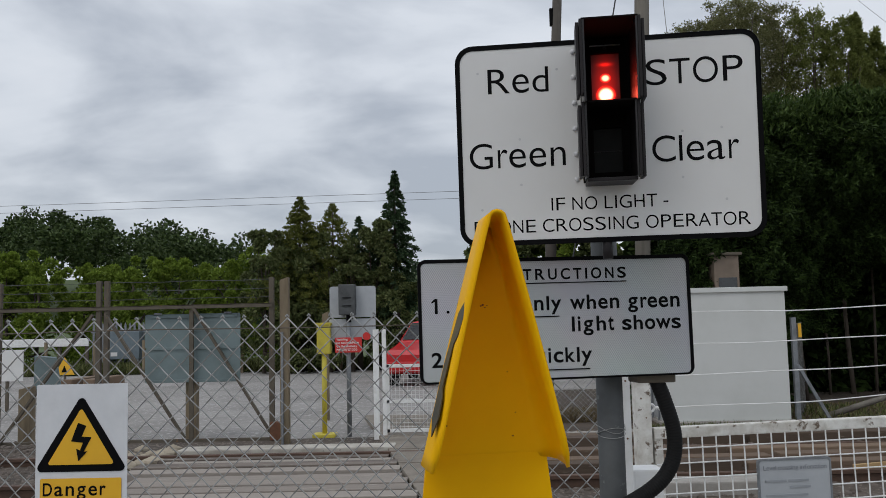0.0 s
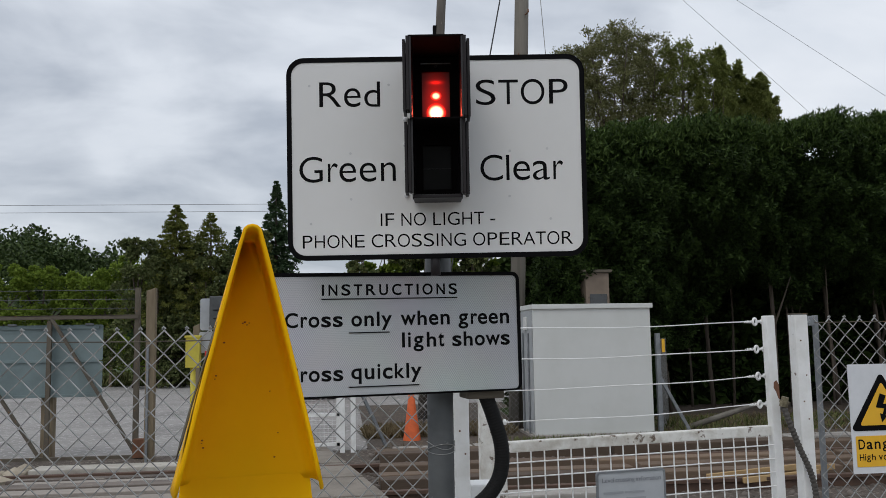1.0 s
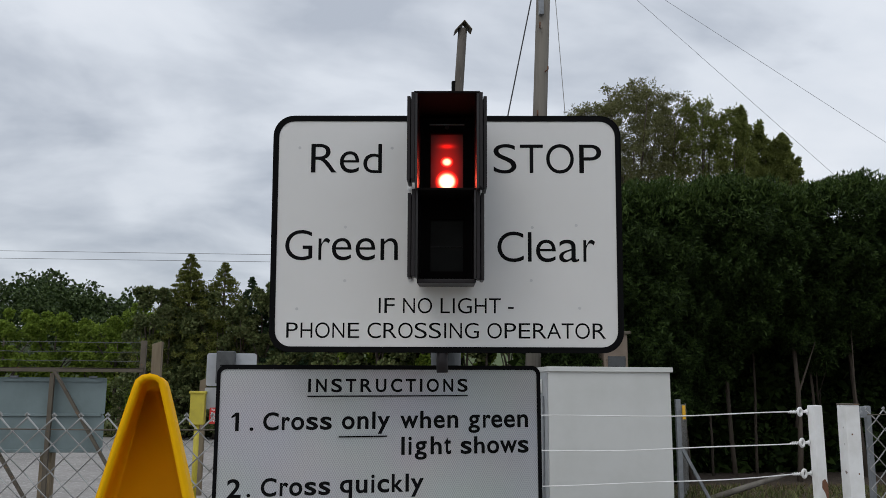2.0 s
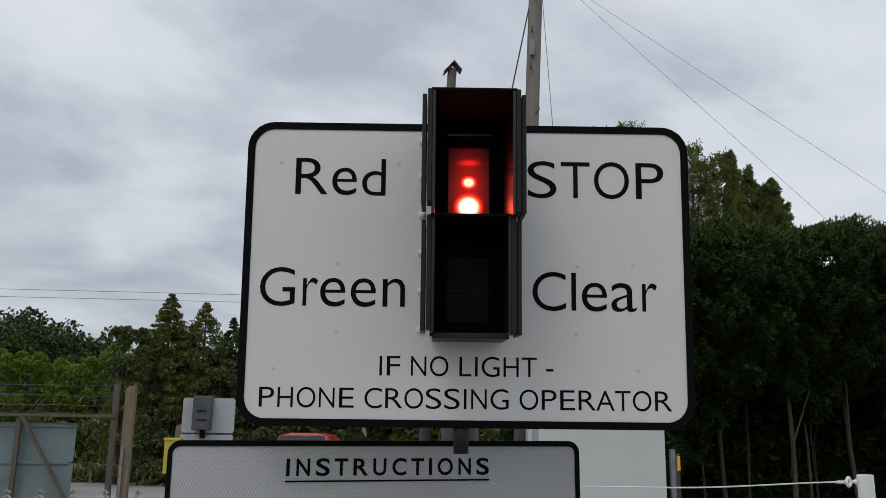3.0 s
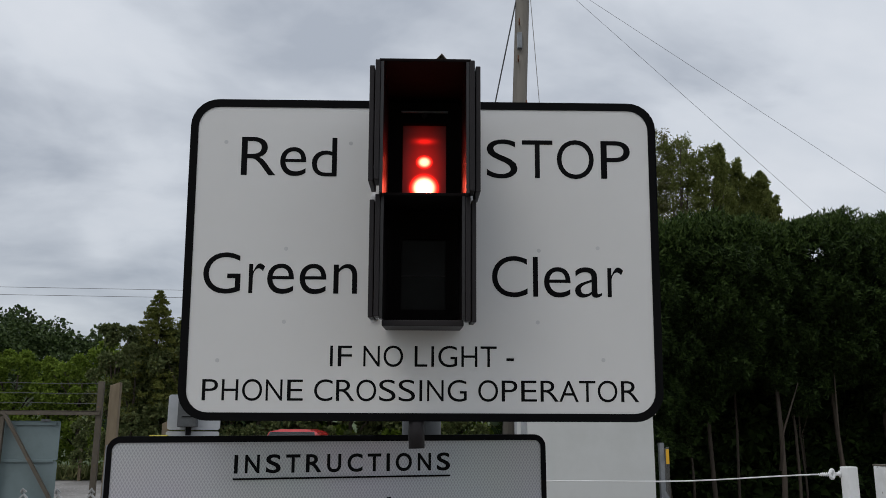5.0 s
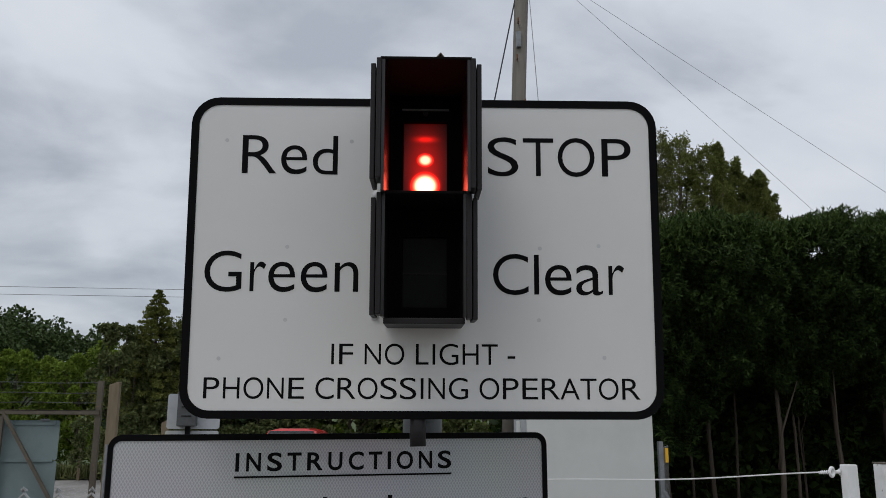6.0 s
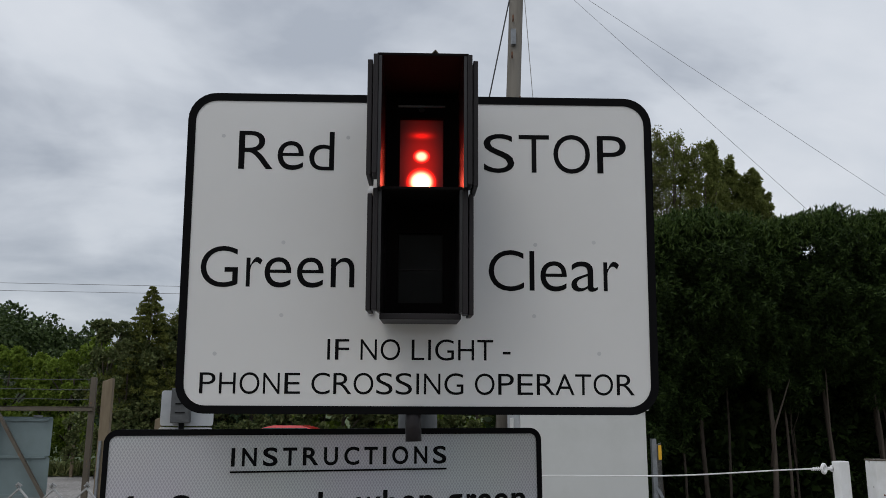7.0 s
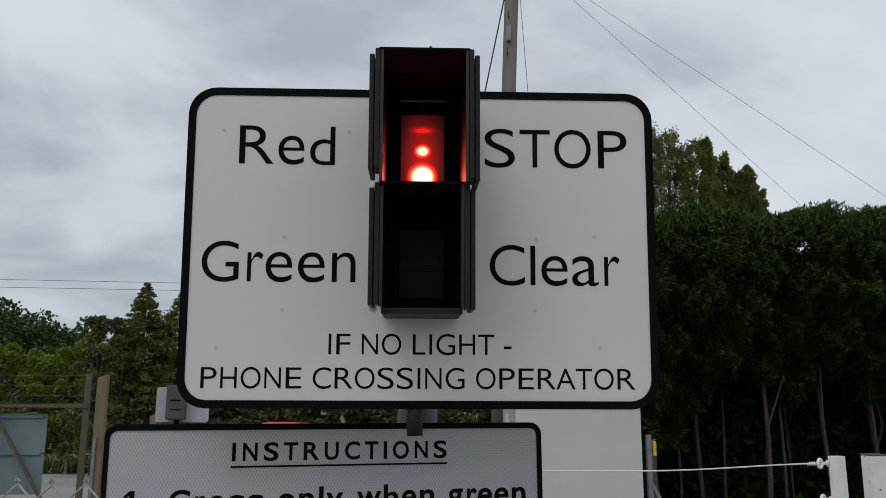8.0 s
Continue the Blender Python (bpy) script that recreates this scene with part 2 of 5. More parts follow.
M_GROUND = ground_material()
M_BALLAST = material("brown_track_ballast", (0.09, 0.07, 0.055), 0.95, dark=(0.04, 0.032, 0.026), spots=(0.18, 0.15, 0.125), scale=1.2, fine=22, bump=0.8, amount=0.9, spot_at=0.56)
M_MEADOW = material("green_field_ground", (0.07, 0.10, 0.03), 0.95, dark=(0.04, 0.06, 0.02), scale=0.15, fine=3, bump=0.5)


def honeycomb_material():
    """Reflective sheeting with a fine cell pattern."""
    m = bpy.data.materials.new("honeycomb_reflective_sheet")
    m.use_nodes = True
    n, l = m.node_tree.nodes, m.node_tree.links
    bsdf = n["Principled BSDF"]
    co = n.new("ShaderNodeTexCoord")
    mp = n.new("ShaderNodeMapping")
    mp.inputs["Scale"].default_value = (337, 1, 194)
    mp.inputs["Rotation"].default_value = (0, radians(45), 0)
    l.new(co.outputs["Object"], mp.inputs[0])
    vor = n.new("ShaderNodeTexVoronoi")
    vor.feature = "DISTANCE_TO_EDGE"
    vor.inputs["Scale"].default_value, vor.inputs["Randomness"].default_value = 1.0, 0.12
    l.new(mp.outputs[0], vor.inputs["Vector"])
    rr = n.new("ShaderNodeMapRange")
    rr.inputs["From Min"].default_value, rr.inputs["From Max"].default_value = 0.05, 0.22
    l.new(vor.outputs["Distance"], rr.inputs["Value"])
    big = n.new("ShaderNodeTexNoise")
    big.inputs["Scale"].default_value = 5
    l.new(co.outputs["Object"], big.inputs["Vector"])
    mix = n.new("ShaderNodeMixRGB")
    mix.inputs[1].default_value, mix.inputs[2].default_value = (0.64, 0.64, 0.645, 1), (0.435, 0.445, 0.46, 1)
    l.new(rr.outputs[0], mix.inputs[0])
    mix2 = n.new("ShaderNodeMixRGB")
    mix2.blend_type, mix2.inputs[0].default_value = "MULTIPLY", 0.25
    l.new(mix.outputs[0], mix2.inputs[1])
    l.new(big.outputs["Color"], mix2.inputs[2])
    l.new(mix2.outputs[0], bsdf.inputs["Base Color"])
    bsdf.inputs["Roughness"].default_value = 0.33
    return m


M_HONEY = honeycomb_material()


# ---- building helpers ----
def thing(name, label, category, m=None, group="", kind=""):
    ob = new(name)
    ob.empty_display_size = 0.05
    if m is not None:
        ob.matrix_world = m
    return tagged(ob, label, category, group, kind)


def part(name, bm, mat, parent=None, label="", smooth=False):
    me = bpy.data.meshes.new(name)
    if smooth:
        for f in bm.faces:
            f.smooth = True
    bm.normal_update()
    bm.to_mesh(me)
    bm.free()
    me.materials.append(mat)
    ob = new(name, me)
    if parent is not None:
        ob.parent = parent
    return tagged(ob, label)


def share(name, me, parent, m):
    ob = new(name, me)
    ob.parent = parent
    ob.matrix_local = m
    return ob


def box(bm, lo, hi, bevel=0.0, turn=None):
    """An upright block from corner lo to corner hi."""
    lo, hi = Vector(lo), Vector(hi)
    m = Matrix.Translation((lo + hi) / 2) @ Matrix.Diagonal((*(hi - lo), 1))
    if turn is not None:
        m = turn @ m
    made = bmesh.ops.create_cube(bm, size=1.0, matrix=m)
    if bevel:
        edges = {e for v in made["verts"] for e in v.link_edges}
        bmesh.ops.bevel(bm, geom=list(edges), offset=bevel, segments=2, affect="EDGES", profile=0.6)
    return bm


def bar(bm, a, b, w, d=None, bevel=0.0):
    """A square bar of width w and depth d between two places."""
    a, b = Vector(a), Vector(b)
    d = d or w
    q = (b - a).to_track_quat("Z", "Y").to_matrix().to_4x4()
    m = Matrix.Translation((a + b) / 2) @ q @ Matrix.Diagonal((w, d, (b - a).length, 1))
    made = bmesh.ops.create_cube(bm, size=1.0, matrix=m)
    if bevel:
        edges = {e for v in made["verts"] for e in v.link_edges}
        bmesh.ops.bevel(bm, geom=list(edges), offset=bevel, segments=1, affect="EDGES")
    return bm


def tube(bm, points, radius, sides=10, closed=False, radii=None):
    """A round tube along points."""
    pts = [Vector(p) for p in points]
    rings = []
    side = None
    for i, p in enumerate(pts):
        if closed:
            d = pts[(i + 1) % len(pts)] - pts[i - 1]
        else:
            d = pts[min(i + 1, len(pts) - 1)] - pts[max(i - 1, 0)]
        d.normalize()
        if side is None:
            side = d.orthogonal().normalized()
        side = (side - d * side.dot(d)).normalized()
        other = d.cross(side)
        r = radii[i] if radii else radius
        rings.append([bm.verts.new(p + r * (math.cos(k * math.tau / sides) * side + math.sin(k * math.tau / sides) * other)) for k in range(sides)])
    pairs = list(zip(rings, rings[1:])) + ([(rings[-1], rings[0])] if closed else [])
    for r0, r1 in pairs:
        for k in range(sides):
            bm.faces.new((r0[k], r0[(k + 1) % sides], r1[(k + 1) % sides], r1[k]))
    if not closed:
        bm.faces.new(rings[0][::-1])
        bm.faces.new(rings[-1])
    return bm


def rounded_outline(x0, z0, x1, z1, r, steps=7):
    pts = []
    for cx, cz, a0 in ((x1 - r, z1 - r, 0), (x0 + r, z1 - r, 90), (x0 + r, z0 + r, 180), (x1 - r, z0 + r, 270)):
        for k in range(steps + 1):
            a = radians(a0 + 90 * k / steps)
            pts.append((cx + r * math.cos(a), cz + r * math.sin(a)))
    return pts


def plate(bm, pts, y0, y1):
    """A slab with the outline pts in x and z, from depth y0 (front) to y1."""
    front = [bm.verts.new((x, y0, z)) for x, z in pts]
    back = [bm.verts.new((x, y1, z)) for x, z in pts]
    bm.faces.new(front)
    bm.faces.new(back[::-1])
    n = len(pts)
    for i in range(n):
        bm.faces.new((front[i], back[i], back[(i + 1) % n], front[(i + 1) % n]))
    bmesh.ops.recalc_face_normals(bm, faces=bm.faces)
    return bm


def ring_plate(bm, outer, inner, y0, y1):
    """A frame between two outlines with equally many points."""
    n = len(outer)
    rows = [[bm.verts.new((x, y, z)) for x, z in pts] for pts, y in ((outer, y0), (inner, y0), (inner, y1), (outer, y1))]
    for a, b in zip(rows, rows[1:] + rows[:1]):
        for i in range(n):
            bm.faces.new((a[i], a[(i + 1) % n], b[(i + 1) % n], b[i]))
    bmesh.ops.recalc_face_normals(bm, faces=bm.faces)
    return bm


# widths of letters and their left and right edges, in thousandths of the capital height
LIGHT_FACE = {"R": (1009, 110, 991), "e": (777, 53, 719), "d": (777, 46, 684), "S": (932, 63, 859), "T": (853, 33, 824), "O": (1087, 68, 1024), "P": (932, 108, 866), "G": (1087, 75, 1001), "r": (465, 91, 487), "n": (777, 92, 682), "C": (1009, 70, 958), "l": (310, 89, 212), "a": (777, 51, 721), "I": (388, 130, 263), "F": (853, 115, 799), "N": (1009, 106, 899), "L": (777, 102, 722), "H": (1009, 112, 894), "E": (932, 111, 869), "A": (932, -2, 934), "-": (465, 44, 422), " ": (388, 0, 0)}
BOLD_FACE = {"C": (1009, 66, 941), "r": (544, 92, 558), "o": (853, 57, 797), "s": (777, 45, 722), "n": (853, 95, 753), "l": (388, 100, 300), "y": (777, 8, 769), "w": (1087, 4, 1083), "h": (853, 100, 752), "e": (777, 45, 721), "g": (853, 57, 755), "i": (388, 100, 292), "t": (465, 29, 432), "q": (853, 57, 755), "u": (853, 95, 753), "c": (777, 57, 734), "k": (777, 93, 768), "I": (388, 95, 297), "N": (1009, 102, 901), "S": (932, 50, 865), "T": (853, 29, 823), "R": (1009, 102, 1004), "U": (1009, 99, 904), "O": (1087, 61, 1027), "1": (777, 113, 550), "2": (777, 30, 720), ".": (388, 98, 290), "a": (777, 45, 725), " ": (388, 0, 0)}


def letter_rise(ch):
    """Foot and head of a letter over the baseline, in parts of the capital height."""
    if ch in "CGOS":
        return -0.017, 1.017
    if ch == "-":
        return 0.30, 0.425
    if ch == ".":
        return 0.0, 0.19
    if ch in "gq":
        return -0.29, 0.745
    if ch == "y":
        return -0.29, 0.73
    if ch in "eacso":
        return -0.016, 0.745
    if ch in "rnm":
        return 0.0, 0.745
    if ch in "uwv":
        return -0.01 if ch == "u" else 0.0, 0.73
    if ch == "t":
        return -0.01, 0.94
    return -0.016 if ch in "dU" else 0.0, 1.0


def glyph(ch, bold):
    cu = bpy.data.curves.new("lettering", "FONT")
    cu.body, cu.size, cu.offset, cu.extrude, cu.resolution_u = ch, 1.0, bold, 0.0, 6
    tmp = bpy.data.objects.new("lettering", cu)
    scene.collection.objects.link(tmp)
    me = bpy.data.meshes.new_from_object(tmp.evaluated_get(bpy.context.evaluated_depsgraph_get()))
    bpy.data.objects.remove(tmp)
    co = np.zeros(len(me.vertices) * 3)
    me.vertices.foreach_get("co", co)
    return me, co.reshape(-1, 3)


def lettering(body, u0, u1, w0, w1, y, mat, parent, bold=0.0, name="lettering", face=None):
    """Words with their first letter's left at u0, last letter's right at u1, baseline at w0 and top of the capitals at w1."""
    face = face or BOLD_FACE
    size = (w1 - w0) / 1000
    spots, pen = [], 0.0
    for ch in body:
        wide, left, right = face.get(ch, (853, 60, 793))
        spots.append((pen + left * size, pen + right * size))
        pen += wide * size
    natural = spots[-1][1] - spots[0][0]
    gap = (u1 - u0 - natural) / max(1, len(body) - 1)
    shrink = 1.0 if len(body) > 1 else (u1 - u0) / natural
    out = bmesh.new()
    for k, (ch, (a, b)) in enumerate(zip(body, spots)):
        if ch == " ":
            continue
        me, co = glyph(ch, bold)
        lo, hi = co.min(0), co.max(0)
        foot, head = letter_rise(ch)
        x0, x1 = u0 + (a - spots[0][0]) + gap * k, u0 + (b - spots[0][0]) + gap * k
        if len(body) == 1:
            x0, x1 = u0, u0 + (b - a) * shrink
        if ch == "1":
            x0 = x0 + 0.52 * (x1 - x0)
        new_co = np.zeros_like(co)
        new_co[:, 0] = x0 + (co[:, 0] - lo[0]) / (hi[0] - lo[0]) * (x1 - x0)
        new_co[:, 1] = y
        new_co[:, 2] = w0 + (foot + (co[:, 1] - lo[1]) / (hi[1] - lo[1]) * (head - foot)) * (w1 - w0)
        me.vertices.foreach_set("co", new_co.ravel())
        me.update()
        out.from_mesh(me)
        bpy.data.meshes.remove(me)
        if ch == "1":
            h = w1 - w0
            out.faces.new([out.verts.new((px, y, pz)) for px, pz in ((u0, w1 - 0.20 * h), (u0, w1 - 0.31 * h), (x0 + 0.0004, w1 - 0.19 * h), (x0 + 0.0004, w1))])
    me = bpy.data.meshes.new(name)
    out.to_mesh(me)
    out.free()
    me.materials.append(mat)
    ob = new(name, me)
    ob.parent = parent
    return ob


def stuff_mesh(name, verts, faces, mat, parent=None, label=""):
    """Joined small geometry from arrays: faces all with the same number of corners."""
    me = bpy.data.meshes.new(name)
    nf, k = faces.shape
    me.vertices.add(len(verts))
    me.vertices.foreach_set("co", np.asarray(verts, float).ravel())
    me.loops.add(nf * k)
    me.loops.foreach_set("vertex_index", faces.ravel().astype(np.int32))
    me.polygons.add(nf)
    me.polygons.foreach_set("loop_start", np.arange(0, nf * k, k, dtype=np.int32))
    me.update(calc_edges=True)
    me.materials.append(mat)
    ob = new(name, me)
    if parent is not None:
        ob.parent = parent
    return tagged(ob, label, kind="stuff")


def unit(v):
    return v / np.maximum(np.linalg.norm(v, axis=1, keepdims=True), 1e-9)


def leaves(rng, where, out, size, droop=0.2, blades=3, slim=0.35):
    """Small sprays of pointed blades at the places where, leaning along out."""
    n = len(where)
    verts, faces = [], []
    for b in range(blades):
        d = unit(out + rng.normal(0, 0.65, (n, 3)) + np.array([0, 0, -droop]))
        s = unit(np.cross(d, rng.normal(0, 1, (n, 3))))
        ln = size * rng.uniform(0.6, 1.4, (n, 1))
        wd = ln * slim
        verts.append(np.stack([where - d * ln * 0.1, where + d * ln * 0.45 + s * wd, where + d * ln, where + d * ln * 0.45 - s * wd], 1).reshape(-1, 3))
        faces.append(np.arange(n * 4).reshape(-1, 4) + b * n * 4)
    return np.concatenate(verts), np.concatenate(faces)


# ---- warning sign with its lamp, on the pole ----
POLE = (0.372, 1.793)
SIGN_AT = pose(0.0517, 1.5801, 2.117, 3.64, -0.14, -6.30)
RULES_AT = pose(-0.0452, 1.6585, 1.6829, 0.37, -0.49, 7.44)


def steel_pole():
    ob = thing("signal_pole", "grey galvanised steel tube carrying both crossing signs", "pole", pose(POLE[0], POLE[1], 0))
    bm = bmesh.new()
    tube(bm, [(0, 0, 0), (0, 0, 1.0), (0, 0, 2.05)], 0.029, 28)
    part("shaft", bm, M_POLEG, ob, smooth=True)
    for z in (1.62, 1.50, 1.76, 2.02):
        bm = bmesh.new()
        tube(bm, [(0, 0, z - 0.012), (0, 0, z + 0.012)], 0.0325, 24)
        box(bm, (-0.02, -0.075 if z < 1.7 else -0.16, z - 0.01), (0.02, -0.028, z + 0.01), 0.002)
        part("clamp", bm, M_GALV, ob)
    for k, z in enumerate((1.303, 1.309, 1.313)):
        bm = bmesh.new()
        ring = [(0.0312 * math.cos(a), 0.0312 * math.sin(a), z + 0.008 * math.sin(a * (1 + 0.4 * k) + k)) for a in (i * math.tau / 24 for i in range(24))]
        tube(bm, ring, 0.0008, 5, closed=True)
        part("tie_wire", bm, M_WIRE, ob, "thin silvery wire tied round the tube")


def crossing_sign():
    ob = thing("crossing_sign", "white sign with black border telling red stop, green clear", "sign", SIGN_AT)
    bm = bmesh.new()
    plate(bm, rounded_outline(0.002, -0.404, 0.589, -0.008, 0.026), 0.0, 0.004)
    part("sign_face", bm, M_SIGN, ob)
    bm = bmesh.new()
    ring_plate(bm, rounded_outline(-0.0062, -0.4112, 0.5965, -0.0013, 0.036), rounded_outline(0.0036, -0.4012, 0.5866, -0.0113, 0.027), -0.0012, 0.012)
    part("border", bm, M_BLACK, ob, "black raised edge trim")
    for body, u0, u1, w0, w1 in (
        ("Red", 0.0601, 0.1829, -0.1017, -0.0513), ("STOP", 0.3762, 0.5626, -0.1022, -0.0520),
        ("Green", 0.0182, 0.2120, -0.2536, -0.2030), ("Clear", 0.3825, 0.5498, -0.2558, -0.2049),
        ("IF NO LIGHT -", 0.1801, 0.4099, -0.3443, -0.3187), ("PHONE CROSSING OPERATOR", 0.0232, 0.5661, -0.3866, -0.3608),
    ):
        lettering(body, u0, u1, w0, w1, -0.0003, M_BLACK, ob, -0.005, face=LIGHT_FACE)
    for u in (0.2333, 0.3559):
        for w in (-0.0259, -0.0769, -0.1291, -0.1811, -0.2327, -0.2838):
            bm = bmesh.new()
            bmesh.ops.create_uvsphere(bm, u_segments=12, v_segments=7, radius=0.0055, matrix=pose(u, -0.001, w) @ Matrix.Diagonal((1, 0.7, 1, 1)))
            part("bolt", bm, M_BOLT, ob, smooth=True)
    for u, w in ((0.0401, -0.0583), (0.2004, -0.0586), (0.1212, -0.1969), (0.1214, -0.2893), (0.4425, -0.1969), (0.5179, -0.1933), (0.4401, -0.2883), (0.0404, -0.3376), (0.5221, -0.335)):
        bm = bmesh.new()
        bmesh.ops.create_circle(bm, cap_ends=True, segments=14, radius=0.0026, matrix=pose(u, -0.0003, w, 90))
        part("rivet_mark", bm, M_SPOT, ob)
    for w in (-0.10, -0.31):
        bm = bmesh.new()
        box(bm, (0.03, 0.005, w - 0.02), (0.56, 0.035, w + 0.02), 0.003)
        part("stiffener", bm, M_GALV, ob)


def hood(ob, top, low, reach, left, right, low_left, low_right):
    """A black cowl open at the front and below; each side ends in a stepped double flange."""
    for s, x, end in ((-1, left, low_left), (1, right, low_right)):
        bm = bmesh.new()
        pts = [(-0.002, top), (-reach, top), (-reach, low), (-0.002, low + 0.004)]
        a = [bm.verts.new((x, y, z)) for y, z in pts]
        b = [bm.verts.new((x - s * 0.0035, y, z)) for y, z in pts]
        bm.faces.new(a)
        bm.faces.new(b[::-1])
        for i in range(4):
            bm.faces.new((a[i], b[i], b[(i + 1) % 4], a[(i + 1) % 4]))
        bmesh.ops.recalc_face_normals(bm, faces=bm.faces)
        part("hood_side", bm, M_LAMP_SIDE, ob)
        bm = bmesh.new()
        near, far = sorted((x + s * 0.0004, x + s * 0.0060))
        box(bm, (near, -reach - 0.003, end + 0.001), (far, -reach + 0.030, top + 0.001), 0.001)
        flange = part("flange", bm, M_LAMP, ob)
        bm = bmesh.new()
        near, far = sorted((x + s * 0.0070, x + s * 0.0125))
        box(bm, (near, -reach + 0.001, end), (far, -reach + 0.060, top - 0.0045), 0.001)
        part("outer_lip", bm, M_LAMP, flange)
    bm = bmesh.new()
    box(bm, (left - 0.002, -reach, top), (right + 0.002, -0.002, top + 0.0035), 0.0012)
    part("hood_top", bm, M_LAMP_IN, ob)


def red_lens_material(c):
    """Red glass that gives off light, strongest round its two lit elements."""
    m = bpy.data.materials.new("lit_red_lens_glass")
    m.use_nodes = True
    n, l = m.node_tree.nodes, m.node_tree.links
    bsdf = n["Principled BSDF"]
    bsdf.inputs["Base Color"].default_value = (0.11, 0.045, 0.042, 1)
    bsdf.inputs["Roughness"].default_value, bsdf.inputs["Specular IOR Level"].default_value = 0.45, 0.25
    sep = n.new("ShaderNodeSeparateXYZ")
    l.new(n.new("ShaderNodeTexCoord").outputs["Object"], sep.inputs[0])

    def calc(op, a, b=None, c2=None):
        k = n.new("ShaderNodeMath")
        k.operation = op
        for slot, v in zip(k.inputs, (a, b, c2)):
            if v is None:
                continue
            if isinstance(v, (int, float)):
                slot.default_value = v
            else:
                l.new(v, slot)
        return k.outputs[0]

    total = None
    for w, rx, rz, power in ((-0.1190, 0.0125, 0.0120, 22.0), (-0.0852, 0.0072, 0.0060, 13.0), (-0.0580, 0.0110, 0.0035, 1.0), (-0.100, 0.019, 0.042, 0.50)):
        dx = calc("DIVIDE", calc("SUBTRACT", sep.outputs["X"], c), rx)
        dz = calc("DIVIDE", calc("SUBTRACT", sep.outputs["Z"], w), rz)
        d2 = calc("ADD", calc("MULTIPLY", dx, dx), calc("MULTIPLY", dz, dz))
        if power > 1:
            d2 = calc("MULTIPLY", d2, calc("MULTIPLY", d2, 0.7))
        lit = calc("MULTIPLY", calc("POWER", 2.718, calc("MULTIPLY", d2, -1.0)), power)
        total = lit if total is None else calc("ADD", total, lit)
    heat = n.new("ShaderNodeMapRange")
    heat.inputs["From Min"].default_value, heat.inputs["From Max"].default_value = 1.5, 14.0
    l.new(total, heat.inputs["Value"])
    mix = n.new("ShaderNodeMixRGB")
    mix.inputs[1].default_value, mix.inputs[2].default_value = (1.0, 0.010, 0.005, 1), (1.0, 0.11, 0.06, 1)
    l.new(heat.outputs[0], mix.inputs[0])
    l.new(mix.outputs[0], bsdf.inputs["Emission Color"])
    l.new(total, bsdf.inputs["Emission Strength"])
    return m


def signal_lamp():
    ob = thing("signal_lamp", "black two-aspect signal lamp, upper red light lit", "signal lamp", SIGN_AT)
    c = 0.2956
    bm = bmesh.new()
    ring_plate(bm, [(c - 0.050, -0.292), (c + 0.050, -0.292), (c + 0.050, -0.010), (c - 0.050, -0.010)], [(c - 0.0278, -0.2745), (c + 0.0278, -0.2745), (c + 0.0278, -0.0370), (c - 0.0278, -0.0370)], -0.020, -0.002)
    box(bm, (c - 0.0278, -0.020, -0.186), (c + 0.0278, -0.004, -0.150))
    part("casing", bm, M_LAMP_IN, ob)
    bm = bmesh.new()
    box(bm, (c - 0.0465, -0.105, -0.2995), (c + 0.0465, -0.004, -0.2925), 0.0012)
    part("bottom_lip", bm, M_LAMP, ob)
    # Thin strip, paler than the casing it edges.
    bm = bmesh.new()
    box(bm, (c - 0.030, -0.0235, -0.0235), (c + 0.030, -0.0203, -0.0215))
    part("casing_edge", bm, M_GALV, ob, "thin pale line along the casing edge")
    bm = bmesh.new()
    bmesh.ops.create_cone(bm, cap_ends=True, segments=12, radius1=0.0035, radius2=0.003, depth=0.003, matrix=pose(c, -0.0215, -0.027, 90))
    part("screw", bm, M_LAMP, ob, smooth=False)
    hood(ob, -0.0055, -0.1560, 0.155, 0.2467, 0.3460, -0.1430, -0.1545)
    hood(ob, -0.1545, -0.2930, 0.132, 0.2474, 0.3425, -0.2915, -0.2960)
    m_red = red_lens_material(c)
    m_green = material("unlit_dark_lens_glass", (0.011, 0.011, 0.010), 0.45, scale=30, bump=0.02, spec=0.12)
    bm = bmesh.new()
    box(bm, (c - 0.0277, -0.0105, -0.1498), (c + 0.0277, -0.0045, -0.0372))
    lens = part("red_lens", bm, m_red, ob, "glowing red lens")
    bm = bmesh.new()
    box(bm, (c - 0.0277, -0.0105, -0.2743), (c + 0.0277, -0.0045, -0.1862))
    lens2 = part("green_lens", bm, m_green, ob, "dark unlit lens")
    bm = bmesh.new()
    box(bm, (c - 0.028, -0.0118, -0.2325), (c + 0.028, -0.0104, -0.2310))
    part("lens_seam", bm, M_LAMP, lens2)
    bm = bmesh.new()
    tube(bm, [(0.2884, 0.012, -0.385), (0.2884, 0.008, -0.425), (0.2890, 0.006, -0.4445)], 0.0100, 14)
    part("cable_gland", bm, M_LAMP, ob, smooth=True)


